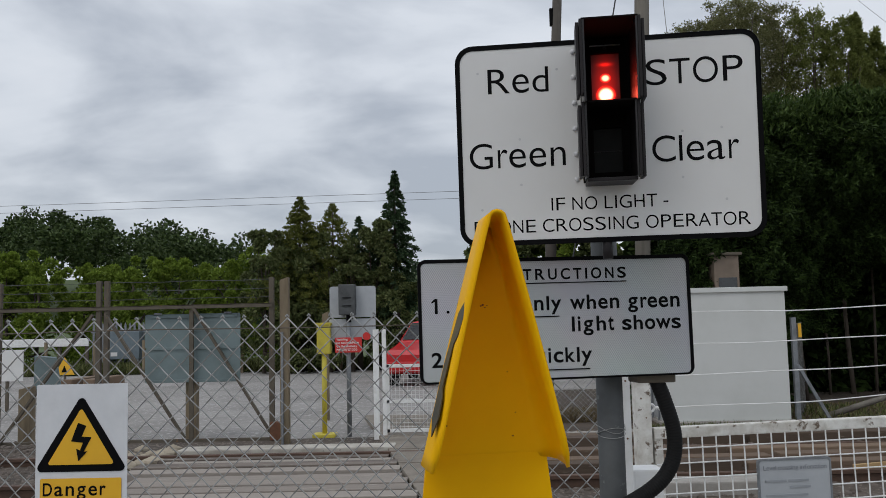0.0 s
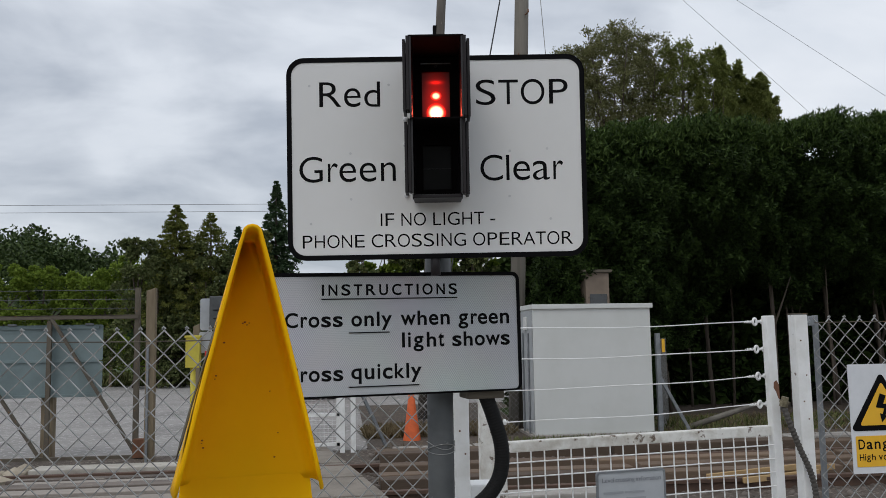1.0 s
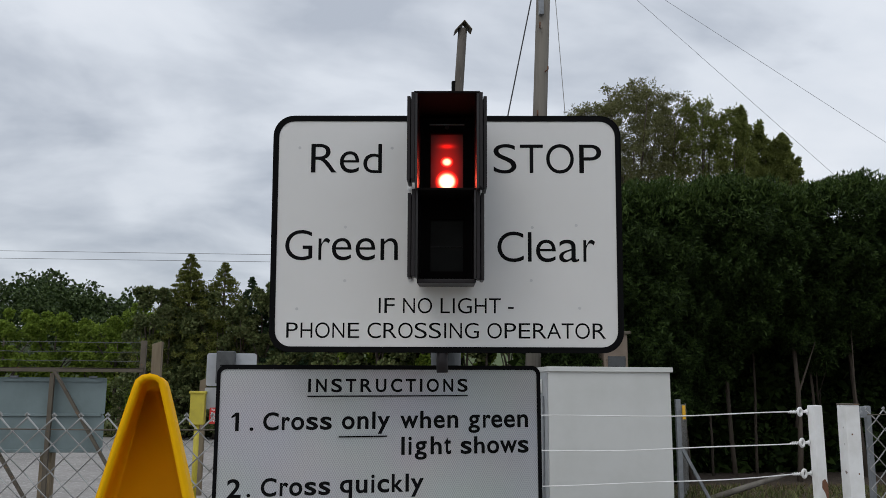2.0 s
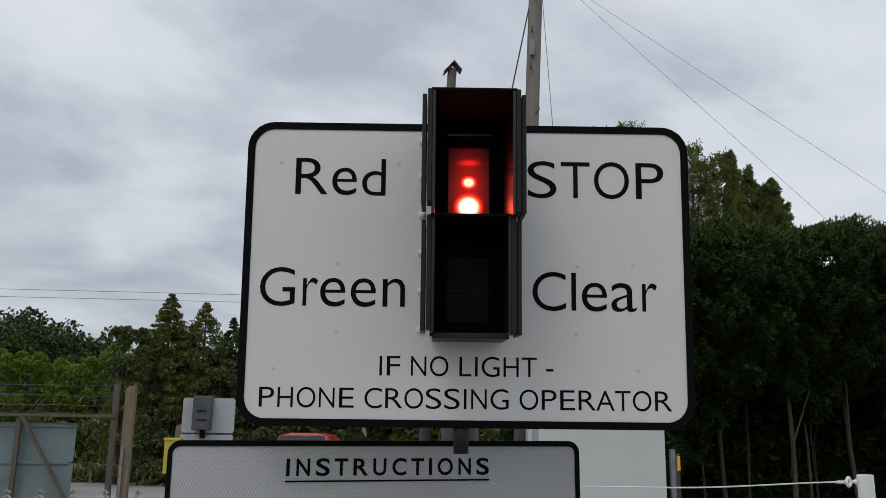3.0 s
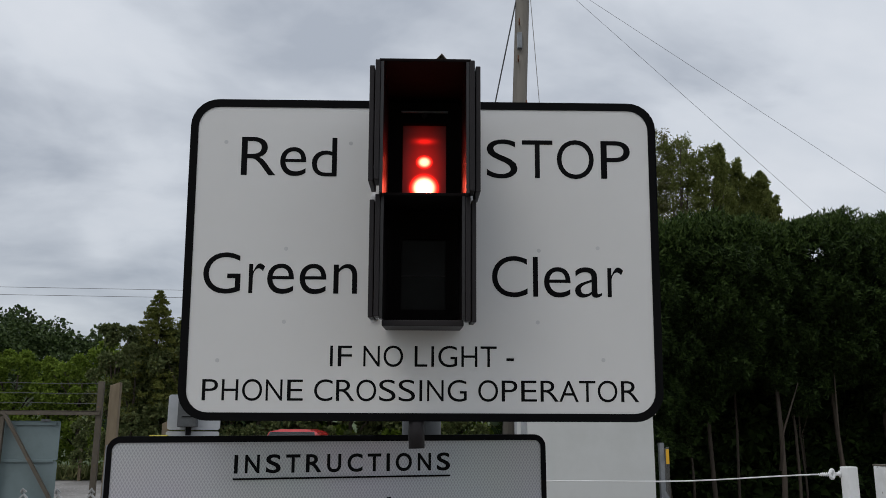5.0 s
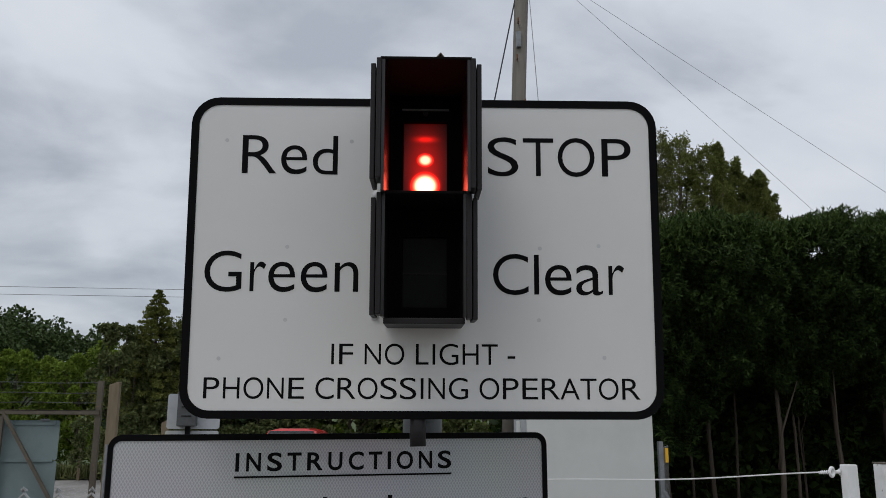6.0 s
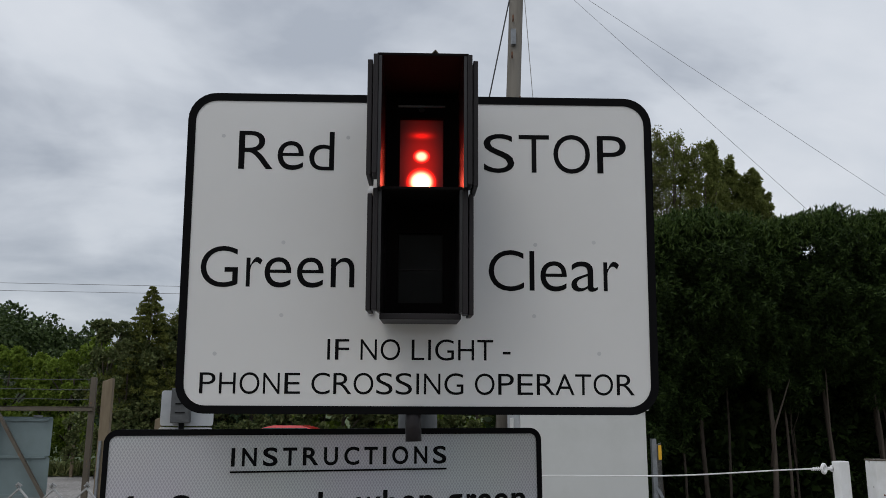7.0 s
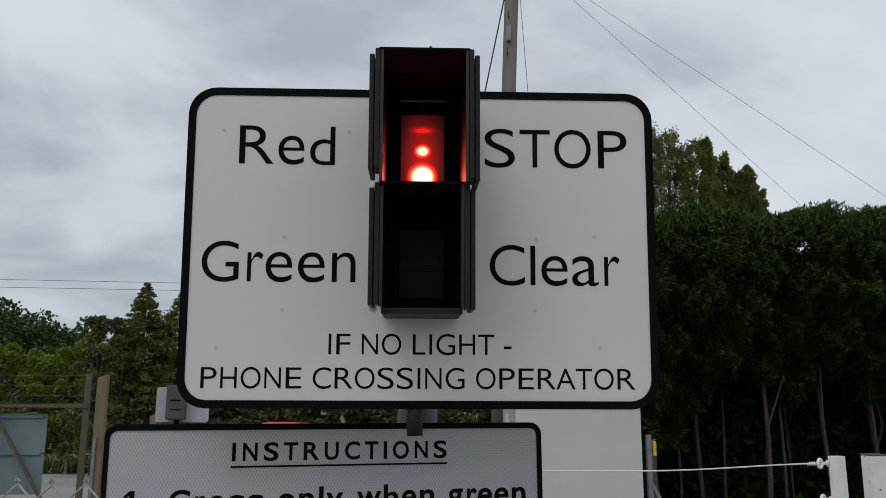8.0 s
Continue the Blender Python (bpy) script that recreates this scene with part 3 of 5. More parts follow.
def rules_sign():
    ob = thing("instructions_sign", "reflective white instructions sign with black border and lettering", "sign", RULES_AT)
    bm = bmesh.new()
    plate(bm, rounded_outline(0.006, -0.2535, 0.592, 0.000, 0.012), 0.0, 0.004)
    part("sign_face", bm, M_HONEY, ob)
    bm = bmesh.new()
    ring_plate(bm, rounded_outline(0.0022, -0.2565, 0.5958, 0.0035, 0.017), rounded_outline(0.0087, -0.2522, 0.5884, -0.0045, 0.010), -0.0012, 0.010)
    part("border", bm, M_BLACK, ob, "black edge trim")
    for body, u0, u1, w0, w1 in (
        ("INSTRUCTIONS", 0.1602, 0.4532, -0.0446, -0.0210), ("1", 0.0297, 0.0426, -0.1106, -0.0790), (".", 0.0610, 0.0675, -0.1106, -0.0789),
        ("Cross", 0.0837, 0.2033, -0.1100, -0.0795), ("only", 0.2213, 0.3082, -0.1098, -0.0792), ("when", 0.3267, 0.4351, -0.1098, -0.0786),
        ("green", 0.4543, 0.5701, -0.1103, -0.0784), ("light", 0.3290, 0.4216, -0.1565, -0.1245), ("shows", 0.4395, 0.5705, -0.1567, -0.1256),
        ("2", 0.0264, 0.0499, -0.2230, -0.1912), (".", 0.0595, 0.0659, -0.2225, -0.1906), ("Cross", 0.0832, 0.2029, -0.2219, -0.1914),
        ("quickly", 0.2196, 0.3706, -0.2208, -0.1894),
    ):
        lettering(body, u0, u1, w0, w1, -0.0003, M_BLACK, ob, 0.019)
    for u0, u1, w in ((0.1591, 0.4531, -0.0517), (0.2157, 0.3024, -0.1229), (0.2141, 0.3647, -0.2357)):
        bm = bmesh.new()
        box(bm, (u0, -0.0020, w - 0.0011), (u1, -0.0004, w + 0.0011))
        part("underline", bm, M_BLACK, ob)
    for w in (-0.07, -0.19):
        bm = bmesh.new()
        box(bm, (0.04, 0.005, w - 0.018), (0.55, 0.028, w + 0.018), 0.003)
        part("stiffener", bm, M_GALV, ob)


def ribbed_conduit(name, label, pts, r, mat, ridge=0.12, pitch=0.006):
    """A corrugated hose along a smooth line through pts."""
    pts = [Vector(p) for p in pts]
    fine = []
    n = len(pts)
    for i in range(n - 1):
        p0, p1, p2, p3 = pts[max(i - 1, 0)], pts[i], pts[i + 1], pts[min(i + 2, n - 1)]
        steps = max(2, int((p2 - p1).length / (pitch / 4)))
        for k in range(steps):
            t = k / steps
            fine.append(0.5 * (2 * p1 + (p2 - p0) * t + (2 * p0 - 5 * p1 + 4 * p2 - p3) * t * t + (3 * p1 - p0 - 3 * p2 + p3) * t ** 3))
    bm = bmesh.new()
    tube(bm, fine, r, 14, radii=[r * (1 + ridge * math.sin(k * math.pi / 2)) for k in range(len(fine))])
    ob = part(name, bm, mat, None, smooth=True)
    return tagged(ob, label, "conduit")


steel_pole()
crossing_sign()
signal_lamp()
rules_sign()
junction = thing("junction_box", "black junction box below the instructions sign", "junction box", pose(0.455, 1.742, 1.426, 0, 0, 7))
box_bm = bmesh.new()
box(box_bm, (-0.03, 0.0, -0.012), (0.055, 0.07, 0.025), 0.004)
part("box_body", box_bm, M_GATEFR, junction)
ribbed_conduit("black_conduit", "black corrugated plastic conduit curving away from the pole", [(0.468, 1.765, 1.425), (0.486, 1.765, 1.375), (0.503, 1.765, 1.310), (0.500, 1.762, 1.255), (0.478, 1.755, 1.215), (0.440, 1.745, 1.185), (0.38, 1.73, 1.155), (0.28, 1.72, 1.10), (0.22, 1.75, 0.8), (0.22, 1.78, 0.02)], 0.0165, M_RUBBER, 0.025)


# ---- yellow telephone hood ----
def phone_hood():
    ob = thing("telephone_hood", "yellow folded plastic telephone hood with flecks of grime", "telephone hood", pose(0.071, 0.705, 1.6555, 0, 0, 9.0))
    rows = 16
    low, tip = -0.236, 0.0068

    def profile(half, shift):
        pts = []
        for k in range(rows + 1):
            z = low + (-tip - low) * k / rows
            pts.append((-half * ((-z) / -low) ** 0.94 - tip * 0.75 * (1 - k / rows * 0.0) * (k / rows), z + shift))
        side = [(-x, z) for x, z in pts[::-1]]
        x_end, z_end = pts[-1]
        cap = [(x_end * math.cos(a), z_end + (tip * 0.9) * math.sin(a)) for a in (math.pi * j / 6 for j in range(1, 6))]
        return pts + cap + side

    loops = [(profile(0.0628, -0.001), -0.050), (profile(0.0649, -0.002), -0.022), (profile(0.0668, -0.002), 0.004)]
    for a in (15, 30, 45, 60, 75, 90):
        f = 1 - 0.22 * (1 - math.cos(radians(a)))
        loops.append((profile(0.0670 * f, -0.003 - 0.02 * (1 - f)), 0.004 + 0.030 * math.sin(radians(a))))
    bm = bmesh.new()
    rings = []
    for n, (pts, depth) in enumerate(loops):
        ring = []
        for i, (x, z) in enumerate(pts):
            end = min(i, len(pts) - 1 - i)
            back_off = ((0.016, 0.004) + (0.0,) * 40)[end] if n == 0 else 0.0
            grow = 0.22 + 0.78 * min(1.0, z / low) if depth > 0.004 else 1.0
            ring.append(bm.verts.new((x, 0.004 + (depth - 0.004) * grow + back_off, max(z, low) if n else z)))
        rings.append(ring)
    for a, b in zip(rings, rings[1:]):
        for i in range(len(a) - 1):
            bm.faces.new((a[i], a[i + 1], b[i + 1], b[i]))
    bm.faces.new(rings[-1])
    bmesh.ops.recalc_face_normals(bm, faces=bm.faces)
    for f in bm.faces:
        f.smooth = True
    me_ob = part("hood_shell", bm, M_YELLOW, ob)
    mod = me_ob.modifiers.new("thickness", "SOLIDIFY")
    mod.thickness, mod.offset = 0.0030, 0.0
    bm = bmesh.new()
    plate(bm, [(-0.080, -0.42), (0.080, -0.42), (0.060, -0.234), (0.040, -0.205), (-0.040, -0.205), (-0.060, -0.234)], 0.0321, 0.0370)
    part("back_plate", bm, M_YELLOW, ob)
    bm = bmesh.new()
    box(bm, (-0.025, 0.040, -1.6555), (0.025, 0.080, -0.20), 0.004)
    part("post", bm, M_YELLOW, ob)
    # telephone mark on the flank
    bm = bmesh.new()
    lean = math.atan2(0.0705, 0.248)
    flank = pose(-0.0452, -0.022, -0.142, 0, 0, 3) @ Matrix.Rotation(lean, 4, "Y") @ pose(0, 0, 0, 0, 0, -90)
    pts = [(-0.007, 0.05), (0.010, 0.062), (0.020, 0.045), (0.014, 0.028), (0.004, 0.02), (0.004, -0.02), (0.014, -0.028), (0.020, -0.048), (0.010, -0.065), (-0.007, -0.05), (-0.014, 0.0)]
    plate(bm, pts, -0.0005, 0.0005)
    bm.transform(flank)
    part("handset_mark", bm, M_FADED, ob, "faded black handset symbol")
    rng = random.Random(7)
    for x, z in ((-0.005, -0.087), (-0.001, -0.0885), (-0.003, -0.086), (0.001, -0.0868), (-0.022, -0.105), (-0.029, -0.136), (-0.030, -0.139), (-0.041, -0.196), (-0.0415, -0.199), (-0.040, -0.203), (0.021, -0.152), (0.029, -0.192), (0.026, -0.215)):
        bm = bmesh.new()
        r = rng.uniform(0.0005, 0.0012)
        bmesh.ops.create_icosphere(bm, subdivisions=1, radius=r, matrix=pose(x, 0.0022 + 0.030 * (0.22 + 0.78 * z / low), z) @ Matrix.Diagonal((1.6, 0.4, 1, 1)))
        part("grime_fleck", bm, M_GRIME, ob)


phone_hood()


# ---- chain-link fences ----
PITCH, RISE, WIRE_R = 0.0585, 0.0600, 0.0023


def zigzag_mesh(low, high):
    """One woven wire of a chain-link fence, from low to a knuckled tip at high."""
    pts = []
    n = int((high - low) / (RISE / 2))
    for k in range(n + 1):
        z = high - k * RISE / 2
        left = k % 2 == 0
        x = 0.0 if left else PITCH / 2
        d = 0.002 if left else -0.002
        pts.append((x, d, z))
    x, y, z = pts[0]
    pts = [(x - 0.0035, y - 0.003, z + 0.005), (x - 0.001, y - 0.005, z + 0.009), (x + 0.004, y, z + 0.004)] + pts
    bm = bmesh.new()
    tube(bm, pts, WIRE_R, 5)
    me = bpy.data.meshes.new("mesh_wire")
    bm.to_mesh(me)
    bm.free()
    me.materials.append(M_WIRE)
    return me


def mirrored(me):
    other = me.copy()
    other.transform(Matrix.Diagonal((-1, 1, 1, 1)))
    other.flip_normals()
    return other


def chain_link(label, start, end, low, high, line_wires, group):
    ob = thing("chain_link_fence", label, "fence", pose(*start, 0, 0, 0, math.degrees(math.atan2(end[1] - start[1], end[0] - start[0]))), group)
    length = math.hypot(end[0] - start[0], end[1] - start[1])
    a = zigzag_mesh(low, high)
    b = mirrored(a)
    rng = random.Random(3)
    for k in range(int(length / PITCH)):
        share("mesh_wire", a, ob, pose(k * PITCH, 0, rng.uniform(-0.002, 0.002)))
        share("mesh_wire", b, ob, pose((k + 1) * PITCH, 0, rng.uniform(-0.002, 0.002)))
    for z in line_wires:
        bm = bmesh.new()
        steps = 40
        tube(bm, [(length * i / steps, -0.003 + 0.002 * math.sin(i), z + 0.002 * math.sin(i * 0.7)) for i in range(steps + 1)], 0.0016, 5)
        part("line_wire", bm, M_GATEFR, ob)
    return ob


chain_link("galvanised chain-link fence with knuckled top beside the crossing", (-4.4, 2.17), (0.47, 2.17), 0.1, 1.578, (1.552, 0.85, 0.2), "trackside fences")
chain_link("galvanised chain-link fence beyond the gate posts", (1.80, 2.70), (4.9, 2.78), 0.1, 1.590, (1.575, 0.85, 0.2), "trackside fences")


def danger_sign(x, y, top, turn):
    ob = thing("danger_sign", "white and yellow high voltage danger sign on the fence", "warning sign", pose(x, y, top, 0, 0, turn), "danger signs")
    bm = bmesh.new()
    plate(bm, rounded_outline(0, -0.375, 0.245, 0, 0.004, 3), 0.0, 0.003)
    part("sign_face", bm, M_DANGER, ob)

    def tri(half, base, apex, r):
        pts = []
        corners = [(0.1225 - half, base), (0.1225 + half, base), (0.1225, apex)]
        cx, cz = 0.1225, base + (apex - base) / 3
        for (px, pz), a0 in zip(corners, (150, 270, 30)):
            d = Vector((cx - px, cz - pz)).normalized()
            qx, qz = px + d.x * r * 2, pz + d.y * r * 2
            for k in range(5):
                a = radians(a0 + 30 * k)
                pts.append((qx + r * math.cos(a), qz + r * math.sin(a)))
        return pts

    bm = bmesh.new()
    plate(bm, tri(0.125, -0.229, -0.026, 0.011), -0.0018, -0.0004)
    part("black_triangle", bm, M_BLACK, ob)
    bm = bmesh.new()
    plate(bm, tri(0.090, -0.211, -0.062, 0.005), -0.0032, -0.0019)
    part("yellow_triangle", bm, M_DYELLOW, ob)
    bm = bmesh.new()
    bolt = [(-0.008, 0.048), (0.014, 0.040), (0.002, 0.012), (0.028, 0.010), (0.008, -0.028), (0.018, -0.026), (-0.006, -0.052), (-0.012, -0.020), (-0.002, -0.024), (0.006, -0.004), (-0.026, 0.0)]
    plate(bm, [(0.1225 + px, -0.150 + pz) for px, pz in bolt], -0.0046, -0.0033)
    part("lightning_mark", bm, M_BLACK, ob)
    bm = bmesh.new()
    plate(bm, rounded_outline(0.014, -0.352, 0.231, -0.247, 0.004, 3), -0.0018, -0.0004)
    part("yellow_band", bm, M_DYELLOW, ob)
    lettering("Danger", 0.022, 0.190, -0.292, -0.258, -0.0024, M_BLACK, ob, 0.012)
    lettering("High voltage", 0.024, 0.200, -0.330, -0.308, -0.0024, M_BLACK, ob, 0.006)


danger_sign(-1.093, 2.155, 1.413, 0)
danger_sign(1.905, 2.685, 1.428, 2)


# ---- wicket gate with wires ----
def post(name, label, x, y, w, top, mat, cap=True, turn=0):
    """A square hollow post with its cap and bolt holes."""
    ob = thing(name, label, "post", pose(x, y, 0, 0, 0, turn), "gate posts")
    bm = bmesh.new()
    box(bm, (-w / 2, -w / 2, 0), (w / 2, w / 2, top), 0.004)
    part("shaft", bm, mat, ob)
    if cap:
        bm = bmesh.new()
        box(bm, (-w / 2 - 0.001, -w / 2 - 0.001, top), (w / 2 + 0.001, w / 2 + 0.001, top + 0.004), 0.001)
        part("cap", bm, M_GATEFR, ob, "dark flat cap")
    for k, z in enumerate((top - 0.09, top - 0.21, top - 0.30, top - 0.36)):
        bm = bmesh.new()
        bmesh.ops.create_uvsphere(bm, u_segments=8, v_segments=5, radius=0.0026, matrix=pose(0.008 if k % 2 else -0.006, -w / 2, z))
        part("bolt_hole", bm, M_RUST, ob)
    return ob


post("fence_post", "slim white painted steel fence post beside the pole", 0.470, 2.175, 0.040, 1.60, M_WPAINT)
post("gate_post", "white steel gate post with flaking paint", 0.612, 2.60, 0.050, 1.605, M_WFLAKE)
post("gate_post", "white steel latch post with bolt holes", 1.747, 2.713, 0.048, 1.605, M_WPAINT)
galv = thing("fence_post", "grey galvanised angle post at the fence end", "post", pose(1.825, 2.735, 0), "gate posts")
box_bm = bmesh.new()
box(box_bm, (-0.008, -0.008, 0), (0.008, 0.008, 1.602), 0.002)
box(box_bm, (-0.040, -0.012, 1.565), (-0.008, 0.0, 1.60), 0.002)
part("shaft", box_bm, M_GALV, galv)
white_box = thing("cable_box", "small white cable box at the foot of the fence posts", "cable box", pose(0.535, 2.24, 0))
box_bm = bmesh.new()
box(box_bm, (-0.035, -0.03, 0.0), (0.045, 0.05, 1.150), 0.006)
part("box_body", box_bm, M_WPAINT, white_box)

GATE_A, GATE_B = Vector((0.655, 2.60, 0)), Vector((1.641, 2.739, 0))


def wicket_gate():
    span = GATE_B - GATE_A
    length = span.length
    ob = thing("wicket_gate", "white mesh gate with a rail and four wires above", "gate", pose(GATE_A.x, GATE_A.y, -0.011, 0, -0.63, math.degrees(math.atan2(span.y, span.x))))
    bm = bmesh.new()
    box(bm, (0.0, -0.018, 1.188), (length + 0.02, 0.018, 1.222), 0.004)
    part("top_rail", bm, M_WFLAKE, ob)
    bm = bmesh.new()
    box(bm, (0.0, -0.018, 0.12), (length + 0.02, 0.018, 0.155), 0.004)
    part("bottom_rail", bm, M_WPAINT, ob)
    bm = bmesh.new()
    box(bm, (length, -0.030, 0.08), (length + 0.034, 0.0, 1.603), 0.003)
    stile = part("latch_stile", bm, M_WPAINT, ob, "white hollow stile with a rusty patch")
    bm = bmesh.new()
    plate(bm, [(length + 0.012, 1.352), (length + 0.014, 1.372), (length + 0.024, 1.378), (length + 0.033, 1.362), (length + 0.033, 1.312), (length + 0.027, 1.318), (length + 0.021, 1.338)], -0.0314, -0.0298)
    part("rust_patch", bm, M_RUST, stile)
    bm = bmesh.new()
    box(bm, (-0.0, -0.014, 0.12), (0.028, 0.014, 1.222), 0.003)
    part("hinge_stile", bm, M_WFLAKE, ob)
    step = 0.046
    upright = bmesh.new()
    tube(upright, [(0, 0, 0.14), (0, 0, 1.19)], 0.0024, 6)
    me = bpy.data.meshes.new("mesh_rod")
    upright.to_mesh(me)
    upright.free()
    me.materials.append(M_WPAINT)
    for k in range(1, int(length / step) + 1):
        share("mesh_rod", me, ob, pose(0.015 + k * step, -0.021, 0))
    level = bmesh.new()
    tube(level, [(0.0, 0, 0), (length, 0, 0)], 0.0024, 6)
    me = bpy.data.meshes.new("mesh_rod")
    level.to_mesh(me)
    level.free()
    me.materials.append(M_WPAINT)
    for k in range(22):
        share("mesh_rod", me, ob, pose(0.0, -0.0265, 1.158 - k * 0.046))
    for k, z in enumerate((1.583, 1.487, 1.393, 1.296)):
        bm = bmesh.new()
        pts = []
        for i in range(25):
            t = i / 24
            sag = -0.012 * math.sin(math.pi * t) + 0.003 * math.sin(9 * t + 2 * k)
            pts.append((0.03 + (length - 0.075) * t, -0.004, z - 0.004 * k * (1 - t) + sag * (0.55 + 0.05 * k)))
        tube(bm, pts, 0.0019, 6)
        part("wire", bm, M_WPAINT, ob)
        for x in (length - 0.026, 0.0):
            z2 = z if x else z - 0.004 * k
            bm = bmesh.new()
            ring = [(x + 0.0115 * math.cos(a), 0.006 * math.cos(a), z2 + 0.0115 * math.sin(a)) for a in (i * math.tau / 14 for i in range(14))]
            tube(bm, ring, 0.0042, 7, closed=True)
            tube(bm, [(x + 0.012, 0, z2), (x + 0.036, 0, z2)], 0.0045, 8)
            tube(bm, [(x + 0.026, 0, z2), (x + 0.033, 0, z2)], 0.010, 6)
            part("eye_bolt", bm, M_WPAINT, ob, smooth=False)
            bm = bmesh.new()
            sgn = -1 if x else 1
            pts = [(x + sgn * (0.012 + 0.03 * i / 20), 0.0045 * math.cos(i * 1.6) - 0.002, z2 + 0.0045 * math.sin(i * 1.6)) for i in range(21)]
            tube(bm, pts, 0.0014, 5)
            part("twisted_end", bm, M_WPAINT, ob)


wicket_gate()
info = thing("information_panel", "faded grey level crossing information panel fixed to the gate", "notice", pose(0.972, 2.612, 1.101, 0, 0, 7.8))
box_bm = bmesh.new()
plate(box_bm, rounded_outline(0, -0.30, 0.240, 0, 0.008, 4), 0.0, 0.004)
part("panel_face", box_bm, M_INFO, info)
box_bm = bmesh.new()
ring_plate(box_bm, rounded_outline(-0.003, -0.303, 0.243, 0.003, 0.010, 4), rounded_outline(0.003, -0.297, 0.237, -0.003, 0.008, 4), -0.002, 0.008)
part("frame", box_bm, M_GALV, info, "thin grey metal frame")
lettering("Level crossing information", 0.015, 0.226, -0.032, -0.0185, -0.0025, M_INFOINK, info)
for i, (u0, u1, w) in enumerate(((0.02, 0.09, -0.065), (0.095, 0.165, -0.065), (0.10, 0.17, -0.085), (0.02, 0.16, -0.11), (0.02, 0.19, -0.13), (0.02, 0.14, -0.15))):
    box_bm = bmesh.new()
    box(box_bm, (u0, -0.0024, w - 0.004), (u1, -0.0005, w + 0.003))
    part("print_bar", box_bm, M_INFOINK2, info)
ribbed_conduit("gate_hose", "grey ribbed hose hanging between gate and latch post", [(1.660, 2.682, 1.292), (1.666, 2.672, 1.255), (1.680, 2.667, 1.210), (1.704, 2.667, 1.145), (1.730, 2.667, 1.085), (1.748, 2.667, 1.02), (1.756, 2.667, 0.90)], 0.0098, M_HOSE, 0.15, 0.013)


collar = thing("hose_fitting", "dull brass threaded fitting at the head of the hose", "fitting", pose(1.659, 2.682, 1.290, 8, 12, 0))
for z0, z1, r in ((0.0, 0.012, 0.0145), (0.012, 0.020, 0.0175), (0.020, 0.034, 0.0125)):
    box_bm = bmesh.new()
    tube(box_bm, [(0, 0, z0), (0, 0, z1)], r, 8)
    part("ring", box_bm, M_BRASS, collar)


# ---- ground and track ----
def sheet(name, rows, x0, x1, mat, label, lift=0.0, cols=24):
    """Ground that follows (y, z) rows from x0 to x1."""
    bm = bmesh.new()
    xs = [x0 + (x1 - x0) * k / cols for k in range(cols + 1)]
    grid = [[bm.verts.new((x, y, z + lift)) for x in xs] for y, z in rows]
    for a, b in zip(grid, grid[1:]):
        for k in range(cols):
            bm.faces.new((a[k], a[k + 1], b[k + 1], b[k]))
    ob = part(name, bm, mat)
    return tagged(ob, label, "ground", kind="structure")


LAND = [(-1500, 0.0), (-60, 0.0), (-5, 0.0), (3, 0.0), (7.2, 0.0), (7.6, 0.02), (10.1, 0.14), (10.6, 0.17), (14, 0.17), (30, 0.17), (60, 0.6), (90, 3.0), (120, 9.0), (160, 10.0), (1500, 10.0)]
sheet("ground", LAND, -1500, 1500, M_GROUND, "grey gravel yard and ground on both sides of the track", cols=60)
sheet("track_bed", [(6.2, 0.0), (7.2, 0.03), (7.6, 0.05), (10.1, 0.15), (10.45, 0.165)], -45, 45, M_BALLAST, "brown stone ballast under the track", 0.012, 90)
sheet("verge", [(26.5, 0.17), (30, 0.17), (60, 0.6), (90, 3.0), (120, 9.0), (160, 10.0), (1500, 10.0)], -600, 600, M_MEADOW, "green verge and fields behind the yard", 0.03, 60)


def rail(y, z):
    prof = [(-0.07, 0), (0.07, 0), (0.07, 0.014), (0.012, 0.03), (0.012, 0.115), (0.036, 0.125), (0.036, 0.155), (0.026, 0.16), (-0.026, 0.16), (-0.036, 0.155), (-0.036, 0.125), (-0.012, 0.115), (-0.012, 0.03), (-0.07, 0.014)]
    bm = bmesh.new()
    a = [bm.verts.new((-45, y + py, z + pz)) for py, pz in prof]
    b = [bm.verts.new((45, y + py, z + pz)) for py, pz in prof]
    n = len(prof)
    for i in range(n):
        bm.faces.new((a[i], a[(i + 1) % n], b[(i + 1) % n], b[i]))
    bm.faces.new(a[::-1])
    bm.faces.new(b)
    bmesh.ops.recalc_face_normals(bm, faces=bm.faces)
    tagged(part("rail", bm, M_RAIL), "brown rusted steel running rail on the ballast", "rail", "running rails")


rail(7.62, 0.02)
rail(9.05, 0.05)

# crossing boards between the rails
boards = thing("crossing_deck", "worn timber crossing boards with a pale concrete edge", "crossing deck", pose(0, 0, 0))
rng = random.Random(11)
y = 6.75
k = 0
while y < 9.1:
    w = 0.235
    bm = bmesh.new()
    x0 = -3.08 + rng.uniform(-0.14, 0.14)
    box(bm, (x0, y, 0.0), (-0.72 + 0.19 * (8.8 - y) + rng.uniform(-0.02, 0.02), y + w, 0.182 + 0.008 * (y - 6.7) + rng.uniform(-0.016, 0.016)), 0.008)
    part("board", bm, M_SLEEPER, boards)
    y += w + (0.045 if k % 3 else 0.10)
    k += 1
bm = bmesh.new()
box(bm, (-3.10, 9.28, 0.0), (-0.70, 9.60, 0.225), 0.015)
part("edge_beam", bm, M_EDGE, boards, "pale concrete edge beam")

path_slab = thing("foot_path", "pale concrete footpath slabs leading to the far wicket gate", "path", pose(0, 0, 0), kind="structure")


